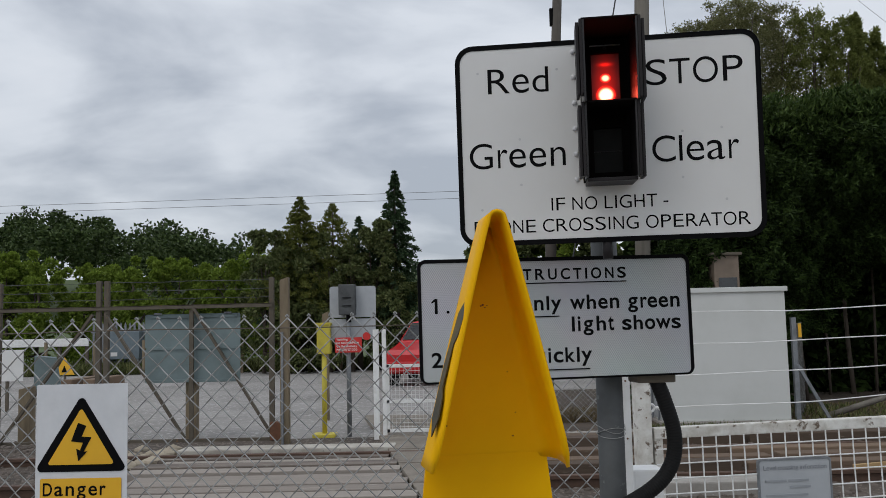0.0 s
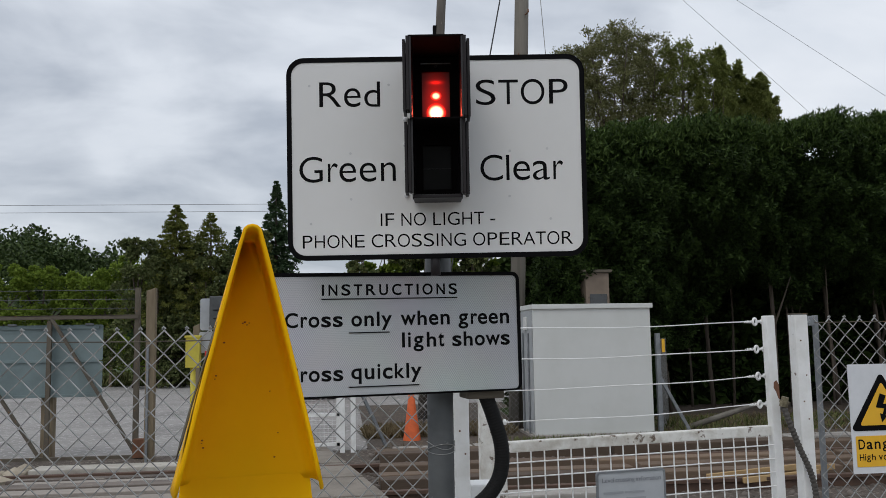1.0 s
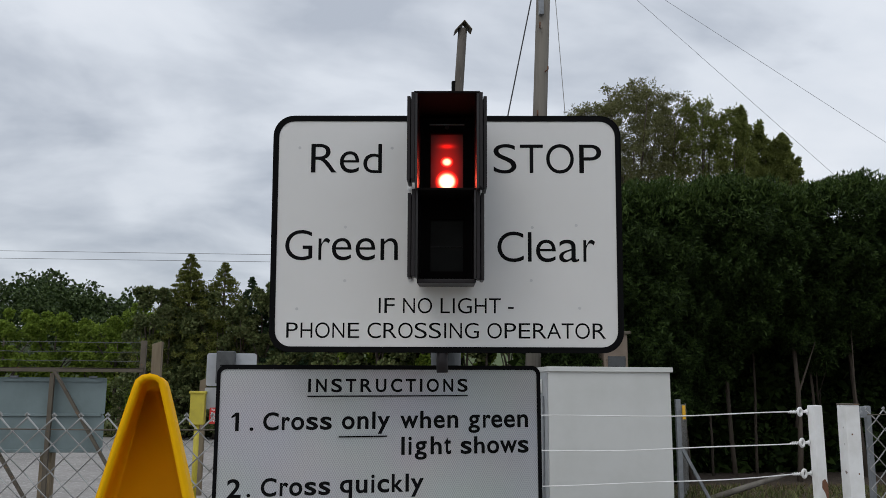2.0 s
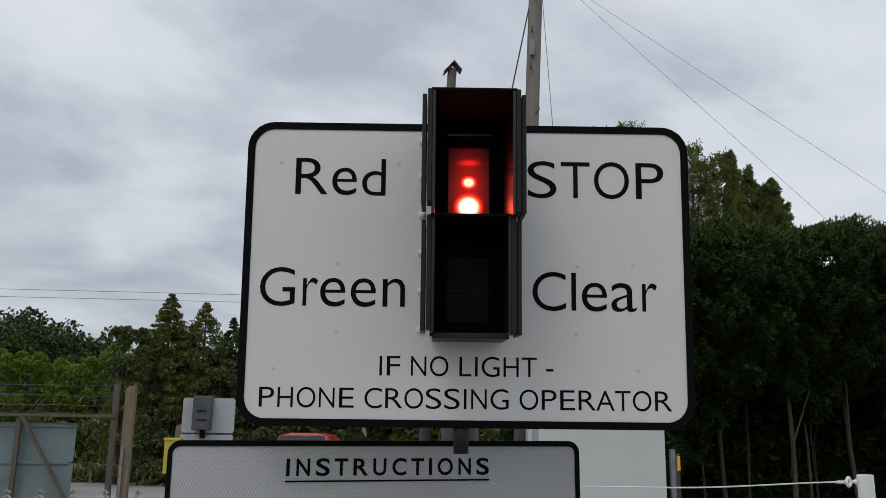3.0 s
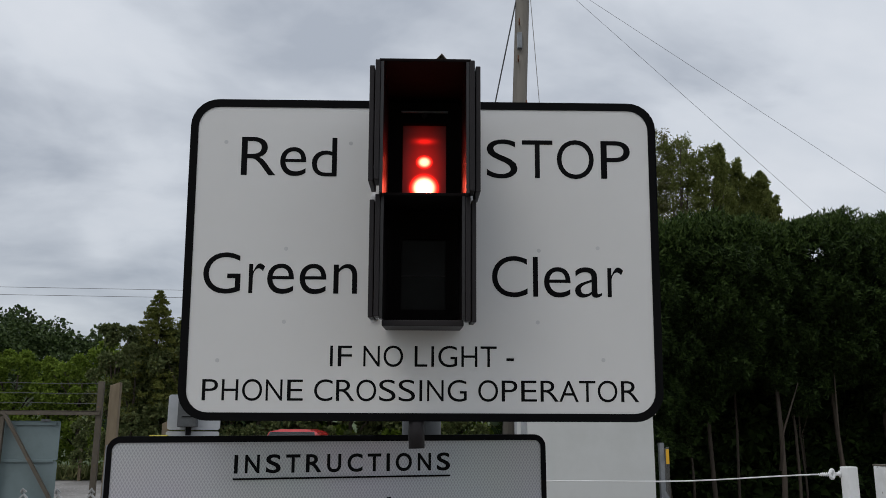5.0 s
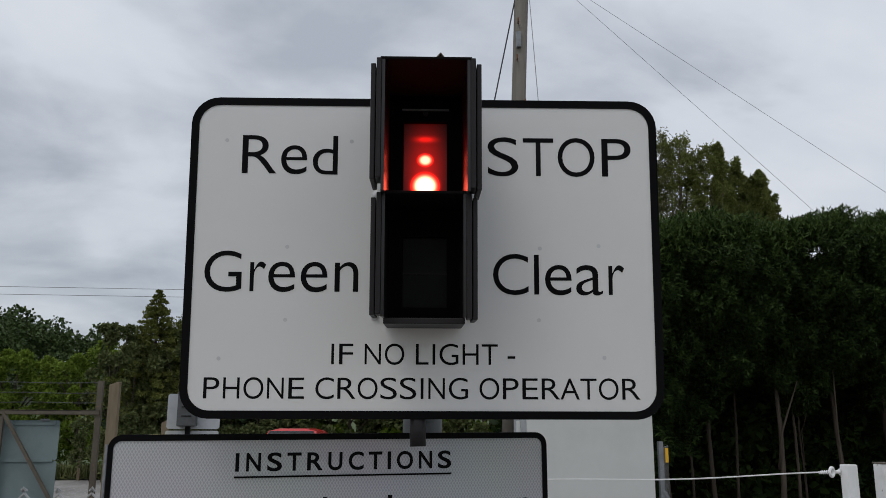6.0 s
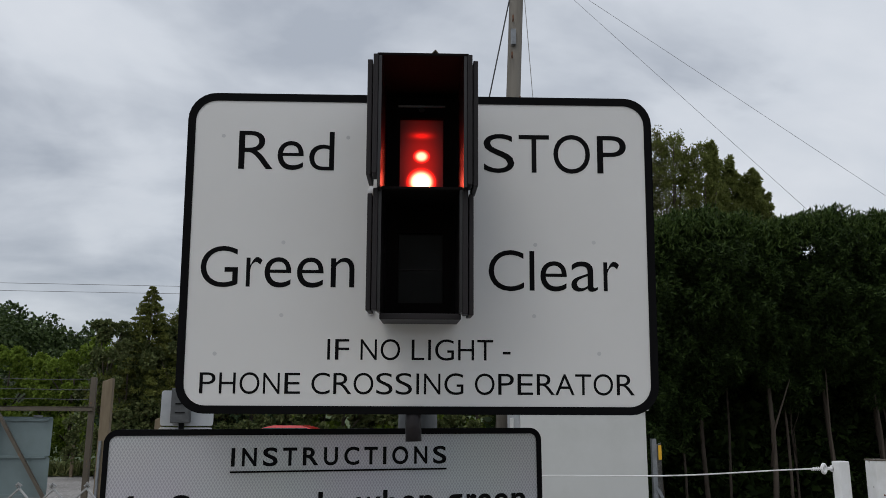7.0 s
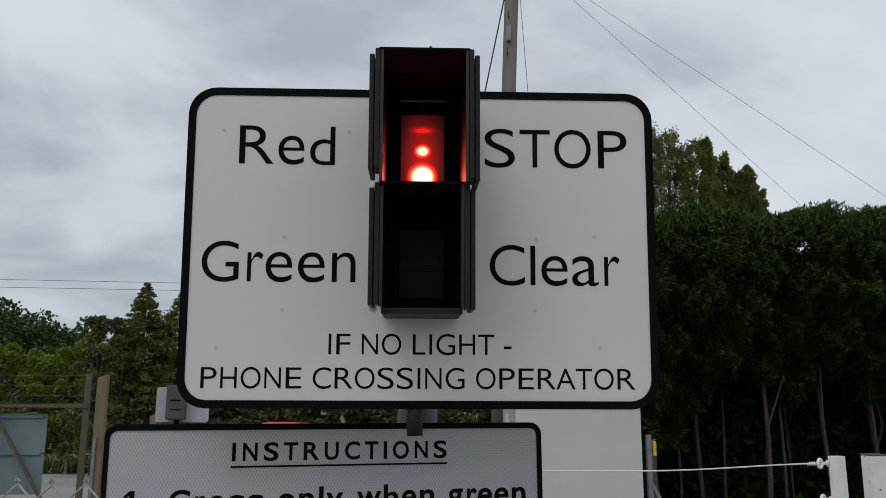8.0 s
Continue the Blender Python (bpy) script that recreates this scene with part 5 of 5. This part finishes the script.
# ---- parked red car ----
def red_car():
    ob = thing("car", "small red hatchback parked facing the gate", "car", pose(-0.32, 22.3, 0.17, 0, 0, 172))
    bm = bmesh.new()
    prof = [(-0.83, 0.28), (-0.85, 0.55), (-0.82, 0.78), (-0.76, 0.90), (-0.66, 1.24), (-0.54, 1.42), (-0.30, 1.475), (0.30, 1.475), (0.54, 1.42), (0.66, 1.24), (0.76, 0.90), (0.82, 0.78), (0.85, 0.55), (0.83, 0.28)]
    rows = []
    for y, s, up, cut in ((0.0, 0.94, 0.02, 0.92), (0.12, 1.0, 0.0, 1.30), (0.45, 1.0, 0.0, 1.60), (1.9, 1.0, 0.0, 1.60), (2.6, 1.0, 0.0, 0.98), (3.5, 0.97, 0.0, 0.82), (3.65, 0.9, 0.05, 0.66)):
        rows.append([bm.verts.new((x * s, y, min(z, cut) + up)) for x, z in prof])
    n = len(prof)
    for a, b in zip(rows, rows[1:]):
        for i in range(n):
            bm.faces.new((a[i], a[(i + 1) % n], b[(i + 1) % n], b[i]))
    bm.faces.new(rows[0][::-1])
    bm.faces.new(rows[-1])
    bmesh.ops.recalc_face_normals(bm, faces=bm.faces)
    part("body", bm, M_REDCAR, ob)
    bm = bmesh.new()
    plate(bm, [(-0.62, 0.95), (0.62, 0.95), (0.54, 1.27), (-0.54, 1.27)], 0.0, 0.02)
    bm.transform(pose(0, 0.04, 0.0, -20) @ pose(0, -0.40, 0.0))
    part("rear_window", bm, M_GLASS, ob)
    for s in (-1, 1):
        bm = bmesh.new()
        a = [bm.verts.new(p) for p in ((s * 0.765, 0.55, 0.93), (s * 0.765, 2.3, 0.93), (s * 0.675, 1.9, 1.24), (s * 0.675, 0.6, 1.24))]
        bm.faces.new(a)
        bmesh.ops.solidify(bm, geom=bm.faces[:], thickness=0.015)
        part("side_window", bm, M_GLASS, ob)
        bm = bmesh.new()
        box(bm, (s * 0.70 - 0.09, -0.01, 0.68), (s * 0.70 + 0.09, 0.05, 0.90), 0.015)
        part("tail_light", bm, M_RED, ob)
        for y in (0.7, 2.95):
            bm = bmesh.new()
            tube(bm, [(s * 0.66, y, 0.29), (s * 0.84, y, 0.29)], 0.29, 22)
            wheel = part("wheel", bm, M_RUBBER, ob)
            bm = bmesh.new()
            tube(bm, [(s * 0.80, y, 0.29), (s * 0.85, y, 0.29)], 0.18, 18)
            part("rim", bm, M_GALV, wheel)
    for y in (0.0, 3.62):
        bm = bmesh.new()
        box(bm, (-0.78, y - 0.06, 0.36), (0.78, y + 0.06, 0.56), 0.03)
        part("bumper", bm, M_REDCAR, ob)
    bm = bmesh.new()
    bm.faces.new([bm.verts.new(p) for p in ((-0.64, 2.56, 1.03), (0.64, 2.56, 1.03), (0.50, 2.02, 1.42), (-0.50, 2.02, 1.42))])
    bmesh.ops.solidify(bm, geom=bm.faces[:], thickness=0.02)
    part("windscreen", bm, M_GLASS, ob)
    for s in (-1, 1):
        bm = bmesh.new()
        bmesh.ops.create_uvsphere(bm, u_segments=14, v_segments=8, radius=0.11, matrix=pose(s * 0.58, 3.56, 0.66) @ Matrix.Diagonal((1.2, 0.6, 0.8, 1)))
        part("headlight", bm, M_GALV, ob, smooth=True)
    bm = bmesh.new()
    box(bm, (-0.26, -0.075, 0.42), (0.26, -0.058, 0.52), 0.003)
    part("number_plate", bm, M_DYELLOW, ob, "plain yellow plate")


red_car()


# ---- far end of the yard ----
def simple(name, label, cat, lo, hi, mat, bevel=0.01, group=""):
    bm = bmesh.new()
    box(bm, lo, hi, bevel)
    return tagged(part(name, bm, mat), label, cat, group)


yard = thing("palisade_fence", "grey steel palisade fence at the back of the yard", "fence", pose(0, 28.4, 0))
pal = bmesh.new()
plate(pal, [(-0.035, 0.15), (0.035, 0.15), (0.035, 1.75), (0.0, 1.85), (-0.035, 1.75)], 0.0, 0.012)
pal_me = bpy.data.meshes.new("pale")
pal.to_mesh(pal_me)
pal.free()
pal_me.materials.append(M_GALV)
for i in range(14):
    share("pale", pal_me, yard, pose(-12.35 + i * 0.155, 0, 0))
for z in (0.5, 1.5):
    bm = bmesh.new()
    box(bm, (-12.45, 0.02, z), (-10.25, 0.06, z + 0.05))
    part("fence_rail", bm, M_GALV, yard)
store = thing("steel_store", "blue-grey sheet steel store with a white notice", "container", pose(-11.75, 27.9, 0.17))
bm = bmesh.new()
box(bm, (0, 0, 0.45), (1.15, 0.4, 1.36), 0.02)
part("body", bm, M_BLUE, store)
bm = bmesh.new()
box(bm, (0.2, -0.01, 0.55), (0.42, -0.001, 0.68))
part("notice", bm, M_SIGN, store)
for x in (0.1, 1.05):
    bm = bmesh.new()
    box(bm, (x - 0.06, 0.05, 0), (x + 0.06, 0.35, 0.45), 0.01)
    part("leg", bm, M_GALV, store)
barrier = thing("white_barrier", "long white crash barrier rail on posts", "barrier", pose(0, 27.2, 0.17))
bm = bmesh.new()
box(bm, (-20, 0, 0.92), (-12.0, 0.08, 1.18), 0.02)
part("rail", bm, M_WPAINT, barrier)
for x in (-19, -17, -15, -13, -12.1):
    bm = bmesh.new()
    box(bm, (x - 0.05, 0.09, 0), (x + 0.05, 0.19, 1.15), 0.01)
    part("post", bm, M_GATEFR, barrier)
board = thing("white_board", "plain white board standing in the yard", "board", pose(-7.86, 14.3, 0.22))
bm = bmesh.new()
box(bm, (0, 0, 0.52), (0.43, 0.02, 1.05), 0.004)
part("face", bm, M_SIGN, board)
bm = bmesh.new()
box(bm, (0.12, 0.02, 0.0), (0.17, 0.06, 1.0), 0.004)
part("leg", bm, M_GATEFR, board)
desk = thing("equipment_pedestal", "grey sloping equipment pedestal on a timber post", "pedestal", pose(-6.53, 13.0, 0.17))
bm = bmesh.new()
plate(bm, [(0.0, 0.50), (0.42, 0.50), (0.38, 1.02), (0.06, 1.05)], 0.0, 0.05)
bm.transform(pose(0, 0, 0, 12))
part("top", bm, M_BOARD, desk)
bm = bmesh.new()
box(bm, (0.05, 0.0, 0.0), (0.17, 0.12, 0.55), 0.008)
part("leg", bm, M_WOOD, desk)
hazard = thing("hazard_sign", "small yellow triangular hazard sign on a stake", "warning sign", pose(-8.45, 18.0, 0.02))
bm = bmesh.new()
plate(bm, [(-0.22, 0.62), (0.22, 0.62), (0.0, 1.0)], 0.0, 0.01)
part("face", bm, M_DYELLOW, hazard)
bm = bmesh.new()
plate(bm, [(-0.06, 0.68), (0.06, 0.68), (0.0, 0.82)], -0.012, -0.002)
part("mark", bm, M_BLACK, hazard)
bm = bmesh.new()
box(bm, (-0.02, 0.012, 0), (0.02, 0.05, 0.9))
part("stake", bm, M_GATEFR, hazard)
pile = thing("sleeper_stack", "stack of old brown timber sleepers", "timber stack", pose(-8.1, 17.0, 0.17))
for i, (x, z) in enumerate(((0, 0), (0.27, 0), (0.54, 0), (0.05, 0.22), (0.5, 0.22))):
    bm = bmesh.new()
    box(bm, (x, 0, z), (x + 0.22, 1.6, z + 0.2), 0.015)
    part("sleeper", bm, M_OLDBEAM, pile)
for i in range(9):
    ob = simple("yard_fence_post", "thin timber post of the far boundary fence", "post", (-13.0 + i * 1.55, 26.3, 0.1), (-12.92 + i * 1.55, 26.38, 1.25), M_WOOD, 0.005, "boundary posts")

# Wall added out of view behind the walk; blocks low light from the south.
bm = bmesh.new()
box(bm, (-25, -8.3, 0.0), (25, -8.0, 2.0), 0.02)
tagged(part("unseen_wall_south", bm, M_MEADOW), "unseen wall added behind the walk to block low sky light", "wall", kind="structure")


# ---- trees, hedges and grass ----
def clumps(g, centres, radii, per, size, droop=0.15, blades=3, slim=0.35, flat=1.0, loose=0.0):
    """Leaf sprays over the shells of many small clumps."""
    cs, rs = np.asarray(centres, float), np.asarray(radii, float)
    n = len(cs)
    d = unit(g.normal(0, 1, (n * per, 3)))
    d[:, 2] = np.abs(d[:, 2]) * np.where(g.random(n * per) < 0.72, 1, -1)
    r = np.repeat(rs, per)[:, None] * g.uniform(0.55 - 0.4 * loose, 1.08 + 0.7 * loose, (n * per, 1))
    p = np.repeat(cs, per, axis=0) + d * r * np.array([1, 1, flat])
    return leaves(g, p, d, size, droop, blades, slim)


def trunk(pts, radii, parent, name="trunk"):
    bm = bmesh.new()
    tube(bm, pts, 0.1, 10, radii=radii)
    return part(name, bm, M_BARK, parent, smooth=True)


def broadleaf(label, at, height, spread, mat, seed, per=60, count=60, size=0.13, low=0.35, category="tree", peak=1.0, droop=0.15, slim=0.4, group="trees", tuft=1.0, loose=0.0, flat=1.0):
    """A tree with a tapered trunk, limbs and an uneven crown of leaf clumps."""
    g = np.random.default_rng(seed)
    ob = thing("tree" if category == "tree" else "bush", label, category, pose(*at), group)
    lean, stem = g.uniform(-0.04, 0.04), min(0.022 * height, 0.07 * spread)
    trunk([(0, 0, 0), (lean * height * 0.4, 0, height * 0.4), (lean * height * 0.8, 0, height * 0.82)], [stem, stem * 0.68, stem * 0.23], ob)
    cs, rs = [], []
    for k in range(count):
        t = g.random() ** 0.8
        z = height * (low + (1 - low) * t)
        wide = spread * (1 - 0.55 * t ** 1.5 * peak) * math.sqrt(max(0.05, 1 - (2 * max(0, t - 0.5)) ** 2 * 0.75 * peak))
        a, r = g.uniform(0, math.tau), math.sqrt(g.random()) * wide
        cs.append((r * math.cos(a), r * math.sin(a), z))
        rs.append(g.uniform(0.16, 0.34) * spread * (1 - 0.45 * t) * tuft)
    for k in range(0, count, max(1, count // 9)):
        c = cs[k]
        z0 = max(0.15 * height, c[2] * 0.55)
        trunk([(lean * z0, 0, z0), (c[0] * 0.5, c[1] * 0.5, (z0 + c[2]) / 2 + 0.1), c], [stem * 0.41, stem * 0.27, stem * 0.09], ob, "limb")
    v, f = clumps(g, cs, rs, int(per * 1.5), size * 0.8, droop, 3, slim, flat, loose)
    stuff_mesh("crown", v, f, mat, ob)
    return ob


def conifer(label, at, height, spread, mat, seed, count=5000, size=0.16, low=0.04, ragged=0.35, droop=0.5):
    """A pointed evergreen: whorls of drooping sprays round a straight trunk."""
    g = np.random.default_rng(seed)
    ob = thing("conifer", label, "conifer", pose(*at), "trees")
    trunk([(0, 0, 0), (0, 0, height * 0.5), (0, 0, height * 0.98)], [0.02 * height, 0.012 * height, 0.002 * height], ob)
    nb = 420
    tiers = 42
    level = np.floor(g.random(nb) ** 0.9 * tiers) / tiers
    bz = height * (low + (1 - low) * np.clip(level + g.normal(0, 0.028, nb) + 0.02, 0, 0.985))
    ba = g.uniform(0, math.tau, nb)
    reach = spread * (1 - bz / height) ** 0.95 * (1 - ragged * g.random(nb)) + 0.012 * spread
    which = g.integers(0, nb, count)
    s = np.sqrt(g.random(count))
    d = np.stack([np.cos(ba[which]), np.sin(ba[which]), np.zeros(count)], 1)
    p = d * (s * reach[which])[:, None]
    p[:, 2] = bz[which] - 0.25 * s * reach[which] * droop * 2 + 0.12 * reach[which]
    p += g.normal(0, 0.02 * spread, (count, 3)) * (1.15 - bz[which] / height)[:, None]
    rel = bz[which] / height
    d = d + np.stack([np.zeros(count), np.zeros(count), 1.6 * rel ** 3], 1)
    v, f = leaves(g, p, d, size * 0.8 * (0.35 + 0.65 * np.sqrt(1 - rel))[:, None], droop, 3, 0.23)
    stuff_mesh("crown", v, f, mat, ob)
    return ob


def hedge():
    g = np.random.default_rng(21)
    ob = thing("conifer_hedge", "tall dark overgrown conifer hedge with bare trunks below", "hedge", pose(0, 0, 0.15))

    def top_at(x):
        bumps = 0.05 * np.sin(x * 2.1) + 0.05 * np.sin(x * 5.3 + 1) + 0.05 * np.sin(x * 11 + 2)
        base = np.interp(x, [3.0, 3.9, 5.3, 6.7, 7.35, 7.7, 8.2, 8.8, 9.7, 12, 18], [4.32, 4.67, 4.89, 4.89, 4.70, 5.0, 5.09, 5.04, 5.0, 5.05, 5.15])
        return base + bumps

    def low_at(x):
        return np.interp(x, [3.0, 5.1, 5.7, 6.3, 7.0, 18], [0.1, 0.1, 0.8, 1.75, 2.1, 2.1]) + 0.22 * np.sin(x * 3.7) + 0.10 * np.sin(x * 9.1)

    n = 150000
    x = np.where(g.random(n) < 0.95, g.uniform(3.1, 10.8, n), g.uniform(10.8, 17, n))
    top, low = top_at(x), low_at(x)
    t = g.random(n)
    z = low + (top - low) * t
    lobes = 0.16 * np.sin(x * 3.3 + z * 1.3) + 0.15 * np.sin(x * 7.1 - z * 3.1) + 0.13 * np.sin(z * 8.0 + x * 2) + 0.11 * np.sin(x * 13.0 + z * 11.0) + 0.08 * np.sin(x * 23.0 - z * 19.0)
    y = 12.75 - lobes + 0.9 * np.clip(t - 0.82, 0, 1) * 4 + np.abs(g.normal(0, 0.26, n)) + 0.6 * np.clip(0.25 - t, 0, 1)
    y += 1.1 * np.clip((3.6 - z) / 1.8, 0, 1) * np.clip((x - 4.8) / 1.0, 0, 1)
    p = np.stack([x, y, z], 1)
    out = np.tile(np.array([0.0, -0.75, 0.15]), (n, 1)) + np.stack([g.normal(0, 0.45, n), np.zeros(n), np.where(t > 0.85, 0.8, 0.0)], 1)
    v, f = leaves(g, p, out, np.where(x < 10.8, 0.076, 0.28)[:, None], 0.3, 2, 0.13)
    stuff_mesh("foliage", v, f, M_HEDGE, ob)
    n = 34000
    x = np.where(g.random(n) < 0.85, g.uniform(3.0, 11.0, n), g.uniform(11.0, 17.5, n))
    z = g.uniform(0, 1, n) * (top_at(x) - 0.5)
    deep = np.where(z > 2.4, g.uniform(14.4, 15.8, n), g.uniform(15.3, 16.0, n))
    p = np.stack([x, np.where(x < 5.2, g.uniform(13.6, 14.4, n), deep), z], 1)
    v, f = leaves(g, p, np.tile(np.array([0.0, -0.6, 0.2]), (n, 1)), 0.27, 0.2, 2, 0.25)
    stuff_mesh("inner_foliage", v, f, M_HEDGE, ob)
    n = 22000
    x = g.uniform(3.0, 12.5, n)
    drop = np.abs(g.normal(0, 0.28, n))
    p = np.stack([x, g.uniform(12.75, 14.2, n) - 0.25 * drop, top_at(x) - drop - 0.02], 1)
    v, f = leaves(g, p, np.tile(np.array([0.0, -0.25, 1.0]), (n, 1)), 0.085, 0.1, 3, 0.11)
    stuff_mesh("tip_foliage", v, f, M_HEDGETIP, ob)
    rr = random.Random(4)
    for i in range(22):
        x = 5.8 + i * 0.42 + rr.uniform(-0.3, 0.3)
        y = 14.0 + rr.uniform(-0.4, 1.0)
        r = rr.uniform(0.014, 0.045) * (1.5 if i % 7 == 3 else 1.0)
        bend = [rr.uniform(-0.08, 0.08) for _ in range(4)]
        pts = [(x + sum(bend[:k]), y, -0.1 + 0.8 * k) for k in range(5)]
        trunk(pts, [r * (1.15 - 0.14 * k) for k in range(5)], ob)
        if i % 3 == 1:
            trunk([(x, y, 0.9), (x + rr.uniform(-0.25, 0.25), y - 0.1, 1.5), (x + rr.uniform(-0.4, 0.4), y - 0.2, 2.3)], [r * 0.6, r * 0.45, 0.008], ob, "limb")


hedge()
for i, (tx, ty, th, wide) in enumerate(((5.35, 17.8, 7.75, 1.1), (6.05, 17.4, 8.1, 1.2), (6.85, 17.7, 7.95, 1.15))):
    broadleaf("olive-green wispy tree rising behind the hedge", (tx, ty, 0.1), th, wide, M_BIRCH, 231 + i, per=24, count=520, size=0.062, low=0.4, peak=0.55, droop=0.15, slim=0.17, tuft=0.5, loose=1.0)
for i, (tx, ty, th, wide) in enumerate(((7.5, 17.3, 7.7, 1.05), (8.1, 17.0, 7.45, 0.9), (8.65, 17.2, 7.15, 0.8), (9.15, 17.0, 6.85, 0.5), (9.4, 17.1, 6.3, 0.4))):
    broadleaf("fresh green leafy tree behind the hedge", (tx, ty, 0.1), th, wide, M_POPLAR, 331 + i, per=24, count=440, size=0.058, low=0.4, peak=0.85, droop=-0.5, slim=0.18, tuft=0.34, loose=1.1, flat=2.2)
for i, (tx, th) in enumerate(((8.3, 7.5), (8.75, 7.25), (9.2, 6.95), (9.5, 6.5))):
    broadleaf("slim pointed shoot of fresh green leaves behind the hedge", (tx, 16.8 + 0.15 * (i % 2), 0.1), th, 0.36, M_POPLAR, 431 + i, per=26, count=130, size=0.066, low=0.6, peak=1.0, droop=-0.7, slim=0.22, tuft=0.5, loose=0.6, flat=2.0)

conifer("yellow-green cypress above the bushes", (-4.85, 26.0, 0.15), 5.47, 2.9, M_CONIFERY, 41, 15000, 0.11, 0.3, 0.55, 0.1)
conifer("yellow-green cypress above the bushes", (-3.89, 26.4, 0.15), 5.3, 3.1, M_CONIFERY, 42, 9000, 0.11, 0.3, 0.6, 0.1)
conifer("tall blue-green drooping conifer", (-1.88, 26.0, 0.15), 6.25, 2.0, M_CONIFER, 43, 9500, 0.14, 0.3, 0.65, 0.9)
conifer("short blue-green conifer beside the tall one", (-2.45, 26.2, 0.15), 4.7, 1.5, M_CONIFER, 44, 5000, 0.14, 0.3, 0.65, 0.9)
conifer("small dark conifer among the bushes", (-3.05, 26.3, 0.15), 4.85, 1.9, M_CONIFER, 45, 4600, 0.14, 0.3, 0.5, 0.5)
conifer("dark conifer at the end of the bushes", (-5.75, 27.4, 0.15), 4.45, 1.4, M_CONIFER, 46, 4600, 0.14, 0.2, 0.5, 0.5)

rng2 = random.Random(9)
for i in range(11):
    x = -15.5 + i * 1.05
    broadleaf("bright green bush along the back of the yard", (x * 1.12, 30.3 + rng2.uniform(-0.5, 0.8), 0.15), rng2.uniform(3.6, 4.3), 1.35, M_BUSH, 60 + i, 95, 42, 0.117, 0.06, "bush", 0.35, slim=0.3, group="bushes")
for i in range(8):
    x = -5.9 + i * 0.68
    broadleaf("dull green bush below the conifers", (x, 25.6 + rng2.uniform(-0.3, 0.5), 0.15), rng2.uniform(3.7, 4.6) - (1.5 if i > 5 else 0), 0.95, M_BUSHD, 80 + i, 85, 36, 0.114, 0.05, "bush", 0.5, slim=0.28, group="bushes")
for i in range(11):
    x = -0.4 + i * 0.62
    broadleaf("green bush seen behind the signs", (x, 25.0 + rng2.uniform(-0.4, 0.6), 0.15), rng2.uniform(4.3, 4.9) if i > 1 else 2.9, 0.95, M_BUSH if i % 2 else M_BUSHD, 100 + i, 65, 30, 0.15, 0.05, "bush", 0.4, group="bushes")


def far_woods():
    """Woods on the hill behind the yard."""
    g = np.random.default_rng(77)
    cs, rs = [], []
    for k in range(520):
        x = g.uniform(-85, 15)
        y = g.uniform(84, 112)
        ridge = np.interp(x, [-110, -60, -52, -44, -38, -33, -27, -22, 0, 40], [17.2, 16.2, 16.4, 15.3, 13.5, 13.6, 12.3, 8.5, 5.0, 4.0]) - (110 - y) * 0.10
        top = ridge + 0.9 * math.sin(x * 0.9) + 0.6 * math.sin(x * 2.3 + y)
        cs.append((x, y, top - g.uniform(0.5, 4.5)))
        rs.append(g.uniform(0.9, 2.2))
    v, f = clumps(g, cs, rs, 170, 0.3, 0.1, 2, 0.5)
    tagged(stuff_mesh("far_woods", v, f, M_FAR), "dark green woods on the far hill", "woods")


far_woods()


def grass_patch(name, label, g, n, xr, yr, z, h, mat):
    x, y = g.uniform(*xr, n), g.uniform(*yr, n)
    p = np.stack([x, y, np.full(n, z)], 1)
    v, f = leaves(g, p, np.tile(np.array([0.0, 0.0, 1.2]), (n, 1)), h, 0.0, 2, 0.06)
    tagged(stuff_mesh(name, v, f, mat), label, "grass")


gg = np.random.default_rng(55)
M_DRY = leaf_material("dry_brown_weeds", (0.10, 0.075, 0.04), (0.24, 0.19, 0.11))
grass_patch("verge_grass", "rough green grass along the back of the yard", gg, 15000, (-18, 3), (26.4, 29.2), 0.19, 0.32, M_GRASS)
grass_patch("dry_weeds", "dry brown weeds beside the footpath", gg, 4200, (0.45, 2.5), (11.45, 12.4), 0.16, 0.14, M_DRY)
grass_patch("trackside_weeds", "green weeds round the cabinet", gg, 500, (2.3, 4.5), (10.55, 10.9), 0.17, 0.07, M_GRASS)
grass_patch("trackside_weeds", "green weeds beside the braced post", gg, 1500, (4.3, 9.5), (11.0, 12.8), 0.17, 0.11, M_GRASS)
grass_patch("dry_weeds", "brown weeds beside the rail", gg, 1500, (0.6, 9.0), (10.2, 10.7), 0.15, 0.06, M_DRY)
grass_patch("dry_weeds", "brown leaf litter and dry weeds under the hedge", gg, 5000, (4.3, 9.5), (10.9, 13.2), 0.16, 0.07, M_DRY)
